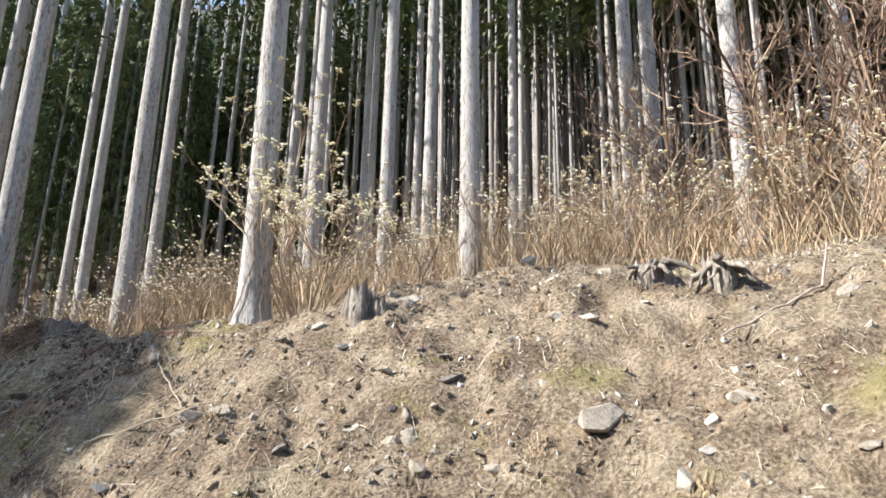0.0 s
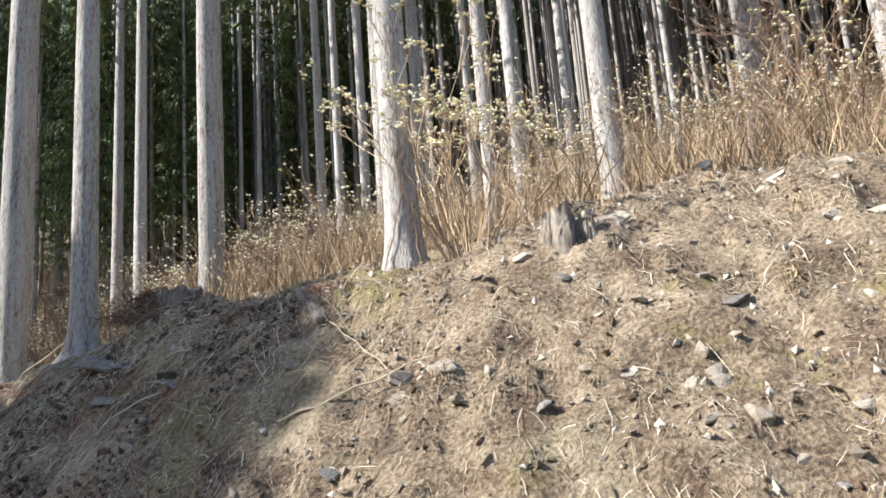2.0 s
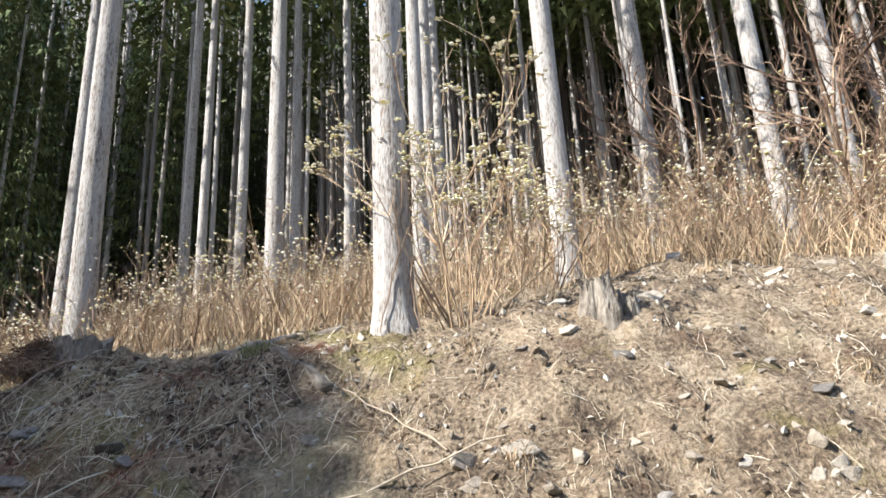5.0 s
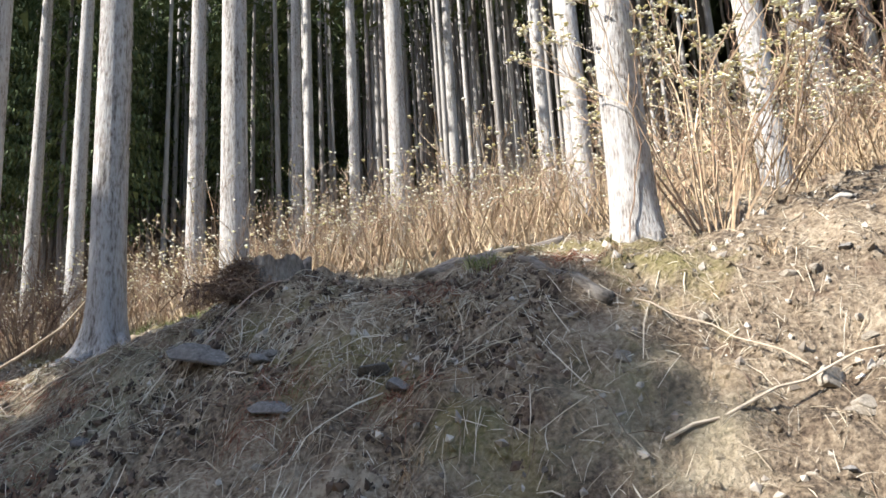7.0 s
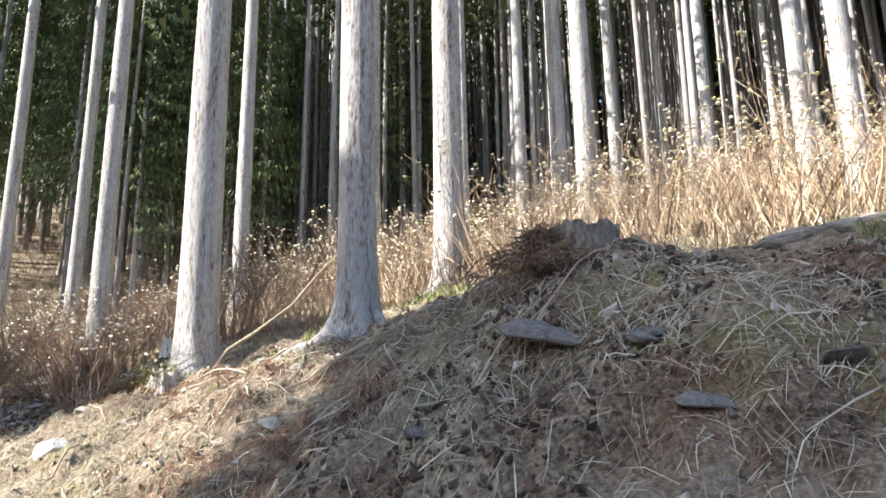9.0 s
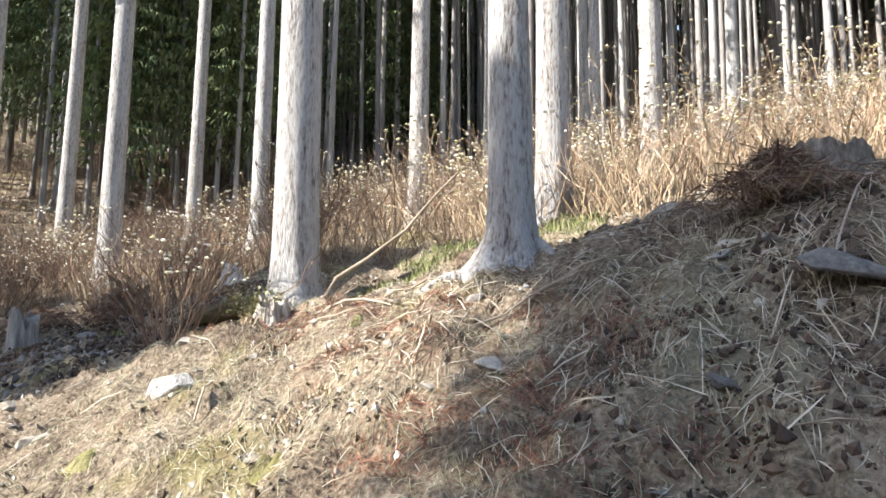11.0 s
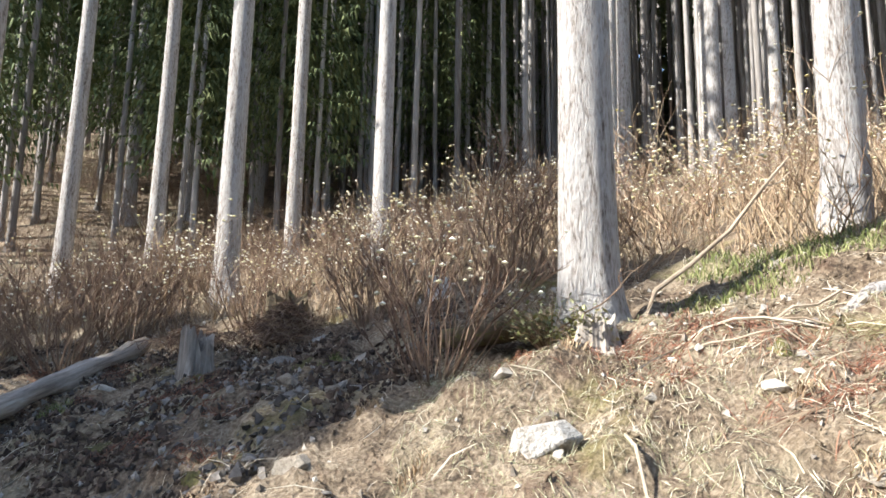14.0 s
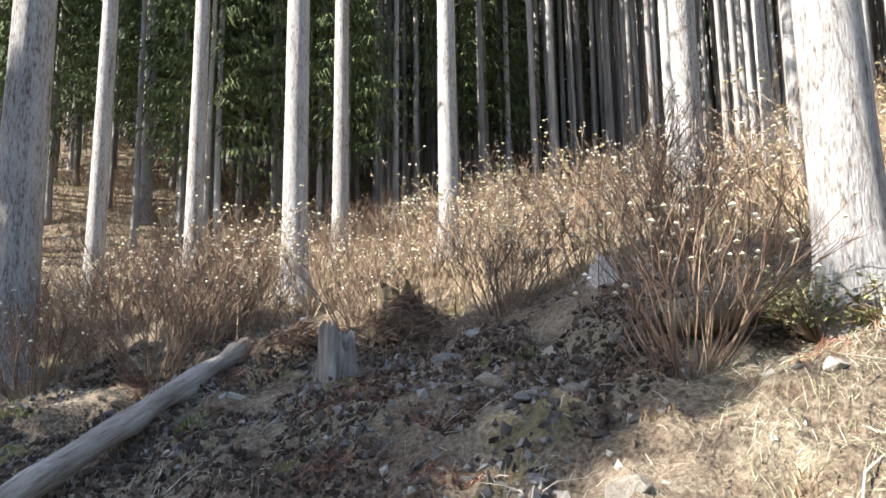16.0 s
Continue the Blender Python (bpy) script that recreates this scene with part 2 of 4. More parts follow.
def tube(verts, faces, pts, radii, sides=4, caps=True):
    """A tapered tube through points."""
    base = len(verts)
    for k, p in enumerate(pts):
        p = Vector(p)
        ahead = Vector(pts[min(k + 1, len(pts) - 1)]) - Vector(pts[max(k - 1, 0)])
        if ahead.length < 1e-6:
            ahead = Vector((0, 0, 1))
        ahead.normalize()
        side = ahead.cross(Vector((0.31, 0.17, 0.93)))
        if side.length < 0.05:
            side = ahead.cross(Vector((1, 0, 0)))
        side.normalize()
        other = ahead.cross(side)
        for i in range(sides):
            a = 2 * math.pi * i / sides
            verts.append(p + (side * math.cos(a) + other * math.sin(a)) * radii[k])
    for k in range(len(pts) - 1):
        for i in range(sides):
            j = (i + 1) % sides
            faces.append((base + k * sides + i, base + k * sides + j, base + (k + 1) * sides + j, base + (k + 1) * sides + i))
    if caps:
        faces.append(tuple(base + i for i in range(sides))[::-1])
        faces.append(tuple(base + (len(pts) - 1) * sides + i for i in range(sides)))


# ---- ground ----
def ground():
    def run(start, fine_from, fine_to, end, step):
        inner = list(np.arange(fine_from, fine_to, step))
        out, v, w = [], fine_to, step
        while v < end:
            out.append(v)
            w *= 1.17
            v += w
        back, v, w = [], fine_from - step, step
        while v > start:
            back.append(v)
            w *= 1.17
            v -= w
        return np.array(sorted([start] + back + inner + out + [end]))

    ss, dd = run(-700, -2.5, 20.5, 700, 0.055), run(-700, 2.4, 6.8, 700, 0.055)
    gs, gd = np.meshgrid(ss, dd, indexing="ij")
    gz = height(gs, gd)
    xs, ys = ALONG[0] * gs + ACROSS[0] * gd, ALONG[1] * gs + ACROSS[1] * gd
    verts = np.stack([xs, ys, gz], -1).reshape(-1, 3)
    ns, nd = len(ss), len(dd)
    idx = np.arange(ns * nd).reshape(ns, nd)
    quads = np.stack([idx[:-1, :-1], idx[:-1, 1:], idx[1:, 1:], idx[1:, :-1]], -1).reshape(-1, 4)
    me = mesh_of("ground", verts.tolist(), quads.tolist(), M_GROUND, True)
    tagged(new("ground", me), "brown soil bank with straw litter, stones and moss", "ground", kind="structure")


ground()


def road():
    """The narrow unseen track at the foot of the bank, dark to cut bounced light."""
    verts, faces = [], []
    for k in range(161):
        s = -60 + k * 0.9
        for d in (-4.0, -2.0, 0.25):
            p = place(s, d, 0.0)
            verts += [(p.x, p.y, p.z + 0.03 if d != 0.25 else p.z + 0.02)]
    for k in range(160):
        for i in range(2):
            a = k * 3 + i
            faces.append((a, a + 1, a + 4, a + 3))
    tagged(new("road", mesh_of("road", verts, faces, M_ROAD, True)), "unseen track below the bank, dark surface added to cut bounced light", "road", kind="structure")


road()


# ---- cedar trees ----
def trunk_mesh(radius, tall, sides, rings, seed, flare=0.5, sunk=0.5, mat=None):
    r = random.Random(seed)
    lobes = [(r.uniform(0, 6.28), r.uniform(0.5, 1.0)) for _ in range(5)]
    zs = [-sunk] + [tall * (k / rings) ** 2.2 for k in range(rings + 1)]
    verts, faces = [], []
    bend = r.uniform(-0.12, 0.12)
    for z in zs:
        body = radius * (1.06 - 0.62 * max(z, 0) / tall)
        foot = (math.exp(-max(z, 0) / 0.17) + 0.8 * max(0, -z)) * flare * radius
        swell = math.exp(-max(z, 0) / 0.6) * 0.15 * radius
        for i in range(sides):
            a = 2 * math.pi * i / sides
            lobe = sum(w * max(0, math.cos(a - c)) ** 10 for c, w in lobes)
            rr = body + swell + foot * (0.35 + lobe)
            rr *= 1 + 0.05 * (float(grain(a * 2.2 + seed, z * 0.9)) - 0.5) + 0.05 * (float(grain(a * 6 + seed * 3, z * 0.5)) - 0.5)
            verts.append((rr * math.cos(a) + bend * math.sin(z * 0.25) * 0.5, rr * math.sin(a), z))
    for k in range(len(zs) - 1):
        for i in range(sides):
            j = (i + 1) % sides
            faces.append((k * sides + i, k * sides + j, (k + 1) * sides + j, (k + 1) * sides + i))
    return mesh_of("trunk", verts, faces, mat or M_BARK, True)


def crown_mesh(low, tall, reach, sprays, seed, leaf_size=0.5, rounded=False, fans=4):
    """Drooping sprays of needles round the upper trunk, each a fan of pointed leaflets."""
    r = random.Random(seed)
    verts, faces = [], []
    for _ in range(sprays):
        f = r.random() ** 0.8
        z = low + (tall - low) * f
        out = reach * (1 - f) ** 0.6 * r.uniform(0.55, 1.1) + 0.15
        if rounded:
            f = r.random()
            z = low + (tall - low) * f
            out = reach * math.sqrt(max(0.02, 1 - (2 * f - 1) ** 2)) * r.uniform(0.45, 1.08)
        a = r.uniform(0, 6.2832)
        start = Vector((math.cos(a) * out * 0.3, math.sin(a) * out * 0.3, z))
        tip = Vector((math.cos(a) * out, math.sin(a) * out, z + r.uniform(-0.7, 0.15)))
        way = tip - start
        side = Vector((-math.sin(a), math.cos(a), r.uniform(-0.5, 0.5)))
        for k in range(fans):
            f2 = (k + r.random()) / fans
            p = start + way * f2
            leaf = leaf_size * r.uniform(0.6, 1.2) * (1.15 - f2 * 0.5)
            sgn = 1 if k % 2 else -1
            q = p + side * sgn * leaf + way.normalized() * leaf * 0.5 - Vector((0, 0, r.uniform(0.05, 0.35)))
            w = way.normalized() * leaf * 0.36
            n = len(verts)
            verts += [p - w, p + w, q]
            faces.append((n, n + 1, n + 2))
    return mesh_of("crown", verts, faces, M_CROWN)


CROWNS = [crown_mesh(9.5 + k % 3 * 1.2, 22, 2.2 + 0.15 * (k % 3), 240 if k < 2 else 85, 70 + k, 0.4) for k in range(4)]
LOW_CROWNS = [crown_mesh(2.6 + k, 17, 2.3, 380, 90 + k, 0.17, fans=10) for k in range(2)]
CEDAR = "tall cedar with bare grey fibrous trunk, crown high above"

# x, y, trunk radius
NEAR = [
    (-7.98, 9.56, 0.168), (-7.31, 11.92, 0.185), (-9.92, 10.54, 0.20), (-3.10, 7.72, 0.165), (-0.66, 9.86, 0.155),
    (-9.12, 15.85, 0.165), (-2.35, 11.71, 0.125), (-1.88, 14.04, 0.14), (-4.98, 20.85, 0.13), (-7.71, 19.57, 0.14),
    (-6.15, 18.58, 0.135), (-5.02, 15.89, 0.19), (2.34, 13.11, 0.165), (3.23, 14.97, 0.19), (4.12, 11.89, 0.18),
    (6.79, 13.19, 0.17), (-5.02, 22.25, 0.15), (-15.09, 17.0, 0.20), (-18.39, 21.01, 0.185), (-15.11, 21.03, 0.175),
    (-12.63, 18.34, 0.175), (-7.62, 21.26, 0.14), (-20.7, 21.18, 0.2), (-17.92, 14.43, 0.27), (-23.54, 29.27, 0.24), (-22.01, 30.98, 0.21),
    (-19.58, 31.71, 0.2), (-3.39, 22.11, 0.15), (-0.02, 24.51, 0.19),
]
TRUNKS = []
for k, (x, y, r0) in enumerate(NEAR):
    s, d = plan_of(x, y)
    TRUNKS.append((s, d))
    near = k < 5
    at = place(s, d)
    label = "cedar with flared root base on the bank edge" if k == 0 else "cedar standing beside the big flowering shrub" if k == 3 else "cedar with a fern-covered root base on the bank" if k == 2 else CEDAR
    tree = thing("cedar_tree", at, label, "tree", "cedars of the plantation", rz=k * 1.3)
    part("trunk", trunk_mesh(r0, 22, 40 if near else 20, 70 if near else 24, 300 + k, (0.9, 0.25, 0.6, 0.26, 0.22)[k] if near else 0.4), tree)
    part("crown", CROWNS[k % 2 if s < 9 and d > 10 else 2 + k % 2], tree)
    if k == 0:
        # surface roots running down the bank
        for ds, dd, wide in ((0.62, -0.42, 0.085), (-0.12, -0.5, 0.06), (-0.45, -0.1, 0.06)):
            v, f, pts = [], [], []
            for i in range(8):
                g = i / 7
                q = place(s + ds * (0.12 + g), d + dd * (0.12 + g) + 0.05 * math.sin(g * 5), 0.3 * (1 - g) ** 2.5 - 0.01 - 0.05 * g)
                pts.append(q - at)
            tube(v, f, pts, [wide * (1.15 - 0.8 * i / 7) for i in range(8)], 9)
            v = [q + Vector((noise.noise(q * 9), noise.noise(q * 9 + Vector((5, 0, 0))), noise.noise(q * 9 + Vector((0, 5, 0))))) * 0.03 for q in v]
            root = part("root", mesh_of("root", v, f, M_BARK, True), tree)
            root.rotation_euler = (0, 0, -k * 1.3)

# the plantation behind: a jittered grid of trees, the nearest 260 as trees of their own
FAR_KINDS = []
for k in range(7):
    t = thing("cedar_tree", Vector((0, 0, 0)), CEDAR if k < 5 else "young cedar with green branches down its trunk", "tree", "cedars of the plantation")
    part("trunk", trunk_mesh(0.085 + 0.014 * (k % 5), 22, 9, 9, 400 + k, 0.5, 0.6, M_FAR_BARK), t)
    part("crown", LOW_CROWNS[k - 5] if k >= 5 else CROWNS[k % 4], t)
    FAR_KINDS.append(t)
spots = []
for i in range(-14, 48):
    for j in range(0, 24):
        s, d = i * 2.0 + rnd.uniform(-0.75, 0.75), 5.5 + j * 2.0 + rnd.uniform(-0.75, 0.75)
        edge = 23.0 - 17.0 * min(1, max(0, (s - 20) / 16))
        if d < edge or rnd.random() < 0.1:
            continue
        if s < 7 - 0.78 * d - 6 or s > 18 + 2.1 * d:
            continue
        if min((s - a) ** 2 + (d - b) ** 2 for a, b in TRUNKS) < 1.7:
            continue
        spots.append((s, d))
spots.sort(key=lambda p: (p[0] - 8) ** 2 + p[1] ** 2)
used, rest = set(), []
for n, (s, d) in enumerate(spots):
    low = (s > 25 and rnd.random() < 0.72)
    k = 5 + rnd.randrange(2) if low else (0, 1, 4)[rnd.randrange(3)] if s < 13 else 2 + rnd.randrange(2)
    m = Matrix.LocRotScale(place(s, d), Euler((rnd.uniform(-0.012, 0.012), rnd.uniform(-0.012, 0.012), rnd.uniform(0, 6.28))), None)
    if k not in used:
        used.add(k)
        FAR_KINDS[k].matrix_world = m
    elif n < 250:
        copy_thing(FAR_KINDS[k], m)
    else:
        rest.append((m, 1 if low else 2 if s < 13 else 0, 0.07 + 0.06 * rnd.random()))


# thin trunks that fill the depth of the plantation, their crowns lost in the canopy above
slim_trunks = []
for _ in range(650):
    s, d = rnd.uniform(8, 75), rnd.uniform(24, 52)
    lean = Euler((rnd.uniform(-0.015, 0.015), rnd.uniform(-0.015, 0.015), rnd.uniform(0, 6.28)))
    slim_trunks.append((Matrix.LocRotScale(place(s, d), lean, None), 0.06 + 0.05 * rnd.random()))


def far_forest():
    """The trees deep in the plantation, joined."""
    slim = trunk_mesh(1.0, 22, 6, 3, 450, 0.3, 0.6, M_FAR_BARK)
    tv = np.array([v.co[:] for v in slim.vertices])
    tf = [tuple(p.vertices) for p in slim.polygons]
    for name, low_only in (("far_trunks", None), ("far_crowns", 1)):
        verts, faces = [], []
        shapes = []
        for first, sprays in ((9.5, 65), (3.0, 78), (9.0, 150)):
            me = crown_mesh(first, 20, 2.3, sprays, 460 + sprays, 0.42)
            shapes.append((np.array([v.co[:] for v in me.vertices]), [tuple(p.vertices) for p in me.polygons]))
            bpy.data.meshes.remove(me)
        for m, low, r0 in rest:
            pv, pf = (tv * (r0, r0, 1), tf) if low_only is None else shapes[low]
            mat = np.array(m)
            n = len(verts)
            verts += (pv @ mat[:3, :3].T + mat[:3, 3]).tolist()
            faces += [tuple(n + i for i in f) for f in pf]
        if low_only is None:
            for m, r0 in slim_trunks:
                mat = np.array(m)
                n = len(verts)
                verts += ((tv * (r0, r0, 1)) @ mat[:3, :3].T + mat[:3, 3]).tolist()
                faces += [tuple(n + i for i in f) for f in tf]
        me = mesh_of(name, verts, faces, M_FAR_BARK if low_only is None else M_CROWN, low_only is None)
        tagged(new(name, me), "countless cedar trunks deep in the dark plantation" if low_only is None else "dark green cedar foliage deep in the plantation", "forest", kind="stuff")
    bpy.data.meshes.remove(slim)



far_forest()


def far_woods():
    """The dark edge of foliage where the plantation closes in."""
    r = random.Random(63)
    verts, faces = [], []
    for _ in range(62000):
        s, d = r.uniform(-45, 130), 53 + 7 * r.random()
        p = place(s, d, 30 * r.random())
        w = r.uniform(0.7, 1.7)
        n = len(verts)
        for _ in range(3):
            verts.append(p + Vector((r.uniform(-1, 1), r.uniform(-1, 1), r.uniform(-1, 0.6))) * w)
        faces.append((n, n + 1, n + 2))
    tagged(new("far_woods", mesh_of("far_woods", verts, faces, M_CROWN)), "dark foliage closing the view behind the plantation", "forest", kind="stuff")


far_woods()

def opposite_woods():
    """An unseen wood added behind the track, to keep low sky light off the bank."""
    r = random.Random(64)
    verts, faces = [], []
    for _ in range(26000):
        s, d = r.uniform(-70, 90), -13 - 22 * r.random()
        p = place(s, d, 12.5 * r.random() ** 0.8)
        w = r.uniform(0.5, 1.2)
        n = len(verts)
        for _ in range(3):
            verts.append(p + Vector((r.uniform(-1, 1), r.uniform(-1, 1), r.uniform(-1, 0.5))) * w)
        faces.append((n, n + 1, n + 2))
    tagged(new("opposite_woods", mesh_of("opposite_woods", verts, faces, M_CROWN)), "unseen dark foliage added across the track to block low sky light", "forest", kind="stuff")


opposite_woods()

# trees across the track, which shade parts of the bank: s, d, crown from, to, reach
for k, (s, d, low, top, reach, sprays) in enumerate(((17.8, -6.0, 10.2, 14.1, 2.35, 1700), (27.25, -6.2, 7.0, 17.0, 2.78, 2500), (33.2, -6.6, 6.0, 17.5, 2.6, 600), (36.8, -6.2, 6.5, 17.5, 2.5, 1200), (42.0, -7.0, 6.0, 17.0, 2.6, 1300))):
    t = thing("evergreen_tree", place(s, d), "dark evergreen tree across the track with dense crown", "tree", "trees across the track", rz=k * 2.0)
    part("trunk", trunk_mesh(0.17, top - 0.4 + (1.2 if k == 1 else 0), 12, 12, 500 + k, 0.6, 0.6, M_FAR_BARK), t)
    part("crown", crown_mesh(low, top, reach, sprays, 190 + k, 0.4, True), t)
    if k == 1:
        top_side = part("crown", crown_mesh(14.6, 18.7, 1.8, 1100, 231, 0.4, True), t)
        top_side.rotation_euler = (0, 0, -2.0)
        top_side.location = Matrix.Rotation(-2.0, 3, "Z") @ Vector((ALONG[0] * 0.82, ALONG[1] * 0.82, 0))
    if k == 0:
        for shift, lo, hi, wide, n in ((1.42, 12.6, 15.3, 2.15, 1300), (3.97, 14.2, 15.6, 0.65, 420)):
            side = part("crown", crown_mesh(lo, hi, wide, n, 205 + n, 0.4 if wide > 1 else 0.25, True), t)
            side.location = (ALONG[0] * shift, ALONG[1] * shift, 0)
        arm = [], []
        tube(arm[0], arm[1], [Vector((0, 0, 12.5)), Vector((ALONG[0] * 2.0, ALONG[1] * 2.0, 14.0)), Vector((ALONG[0] * 4.9, ALONG[1] * 4.9, 14.9))], [0.07, 0.05, 0.03], 6)
        part("limb", mesh_of("limb", arm[0], arm[1], M_FAR_BARK), t)


# ---- shrubs ----
def ball(verts, faces, c, r, squash=0.8):
    n = len(verts)
    for k in range(5):
        a = k * 1.2566
        verts.append(c + Vector((r * math.cos(a), r * math.sin(a), 0)))
    verts += [c + Vector((0, 0, r * squash)), c - Vector((0, 0, r * squash))]
    for k in range(5):
        faces.append((n + k, n + (k + 1) % 5, n + 5))
        faces.append((n + (k + 1) % 5, n + k, n + 6))


def shrub_stems(seed, stems, tall, spread, forks, bloom, thick=0.011, flower=0.024, base=0.12, curl=0.2, clump=1):
    """Paper-bush: a sheaf of stems that fork in threes, with a flower head at most tips. Yields the meshes of each stem."""
    r = random.Random(seed)

    def grow(sv, sf, fv, ff, p, way, length, radius, level):
        pts, q = [p], p.copy()
        n = 3 if level == 0 else 2 if level == 1 or thick > 0.0085 else 1
        for _ in range(n):
            way = (way + Vector((r.uniform(-curl, curl), r.uniform(-curl, curl), r.uniform(-0.04, 0.2)))).normalized()
            q = q + way * length / n
            pts.append(q.copy())
        tube(sv, sf, pts, [radius * (1 - 0.3 * i / n) for i in range(n + 1)], 5 if level == 0 and thick > 0.012 else 3, False)
        if level < forks:
            for _ in range(3 if r.random() < 0.45 else 2):
                turn = Vector((r.uniform(-1, 1), r.uniform(-1, 1), r.uniform(-0.25, 0.5)))
                grow(sv, sf, fv, ff, q, (way + turn * 0.75).normalized(), length * r.uniform(0.38, 0.75), radius * 0.66, level + 1)
        if level >= forks and r.random() < bloom:
            for _ in range(clump):
                off = Vector((r.uniform(-1, 1), r.uniform(-1, 1), r.uniform(-1, 0.4))) * flower * (0 if clump == 1 else 1.9)
                ball(fv, ff, q + off, flower * r.uniform(0.65, 1.3), 0.65)

    for k in range(stems):
        sv, sf, fv, ff = [], [], [], []
        a = r.uniform(0, 6.2832)
        lean = spread * math.sqrt(r.random())
        p = Vector((base * math.cos(a) * r.random(), base * math.sin(a) * r.random(), -0.08))
        way = Vector((math.cos(a) * lean, math.sin(a) * lean, 1)).normalized()
        grow(sv, sf, fv, ff, p, way, tall * r.uniform(0.28, 0.5), thick * r.uniform(0.6, 1.25), 0)
        yield sv, sf, fv, ff


def big_shrub(seed, at, label, bark, **kw):
    """A bush whose stems can be told apart: each is a part with its own flower heads."""
    ob = thing("paper_bush", at, label, "shrub")
    for sv, sf, fv, ff in shrub_stems(seed, **kw):
        stem = part("stem", mesh_of("stem", sv, sf, bark), ob)
        if ff:
            tagged(part("blossom", mesh_of("blossom", fv, ff, M_FLOWER), stem, "cream yellow flower heads"), kind="stuff")
    return ob


def joined_shrub(seed, **kw):
    out = [], [], [], []
    for sv, sf, fv, ff in shrub_stems(seed, **kw):
        for v, f, v2, f2 in ((out[0], out[1], sv, sf), (out[2], out[3], fv, ff)):
            n = len(v)
            v += v2
            f += [tuple(n + i for i in face) for face in f2]
    return out


big_shrub(1, place(5.66, 5.75), "large paper bush in flower beside a cedar trunk", M_STEM, stems=30, tall=2.5, spread=0.85, forks=3, bloom=0.92, thick=0.011, flower=0.019, base=0.25, curl=0.2, clump=5)
big_shrub(2, place(14.55, 4.3), "sprawling paper bush with brown stems, few flowers", M_BROWN_STEM, stems=50, tall=1.35, spread=0.95, forks=3, bloom=0.1, thick=0.0075, flower=0.022, base=0.2)
big_shrub(3, place(19.9, 4.9), "low tangled leafless bush with brown twigs", M_BROWN_STEM, stems=56, tall=1.6, spread=1.0, forks=3, bloom=0.06, thick=0.009, flower=0.02, base=0.35)
big_shrub(7, place(21.3, 4.4), "leafless brown bush beside a cedar", M_BROWN_STEM, stems=44, tall=1.5, spread=0.9, forks=3, bloom=0.05, thick=0.009, flower=0.02, base=0.35)
big_shrub(8, place(20.4, 6.0), "leafless brown bush with pale tips", M_BROWN_STEM, stems=44, tall=1.5, spread=0.9, forks=3, bloom=0.08, thick=0.009, flower=0.02, base=0.35)
big_shrub(4, place(16.6, 6.3), "brown-stemmed bush behind a stump", M_BROWN_STEM, stems=36, tall=1.15, spread=0.85, forks=3, bloom=0.06, thick=0.009, flower=0.02, base=0.25)
big_shrub(5, place(18.4, 6.4), "brown-stemmed bush beside a fallen log", M_BROWN_STEM, stems=36, tall=1.1, spread=0.9, forks=3, bloom=0.07, thick=0.009, flower=0.02, base=0.25)
big_shrub(6, place(15.0, 6.6), "tall brown-stemmed bush with scattered pale flowers", M_BROWN_STEM, stems=36, tall=1.7, spread=0.6, forks=3, bloom=0.1, thick=0.010, flower=0.022, base=0.25)

THICKET = []
for k in range(10):
    brown = k > 6
    sv, sf, fv, ff = joined_shrub(20 + k, stems=12, tall=(1.5, 1.65, 1.3, 1.7, 1.55, 1.25, 1.6, 1.4, 1.55, 1.3)[k], spread=0.82, forks=3, bloom=0.07 if brown else (0.46, 0.38, 0.3, 0.5, 0.42, 0.24, 0.46)[k], thick=0.0072, flower=0.021, base=0.35, curl=0.34)
    ob = thing("paper_bush", Vector((0, 0, 0)), "brown-twigged paper bush with few flower heads" if brown else "paper bush with tan stems and pale flower heads", "shrub", "paper bush thicket")
    tagged(part("branchwork", mesh_of("branchwork", sv, sf, M_BROWN_STEM if brown else M_STEM), ob), kind="stuff")
    tagged(part("blossom", mesh_of("blossom", fv, ff, M_FLOWER), ob, "cream yellow flower heads"), kind="stuff")
    THICKET.append(ob)
START = ((-8, 9.6), (1.5, 8.9), (4.2, 8.2), (5.3, 7.3), (6.6, 6.9), (8, 6.4), (10.5, 6.4), (11.5, 7.0), (13.2, 7.1), (14.6, 7.0), (16.2, 7.0), (18.5, 7.0), (22, 5.8), (30, 5.5), (60, 5.5))
spots = []
for i in range(-9, 56):
    for j in range(0, 15):
        s = i * 0.85 + max(0, i - 26) ** 2 * 0.02 + rnd.uniform(-0.35, 0.35)
        first = float(np.interp(s, [a for a, _ in START], [b for _, b in START]))
        d = first + j * 0.75 + (j / 16) ** 2 * 4 + rnd.uniform(-0.3, 0.3)
        if rnd.random() < (0.1 if j < 6 else 0.45):
            continue
        if min((s - a) ** 2 + (d - b) ** 2 for a, b in TRUNKS) < 0.12:
            continue
        spots.append((s, d))
spots.sort(key=lambda p: (max(0, abs(p[0] - 8) - 7)) ** 2 + p[1] ** 2)
far_v, far_f, far_fv, far_ff = [], [], [], []
first_of = set()
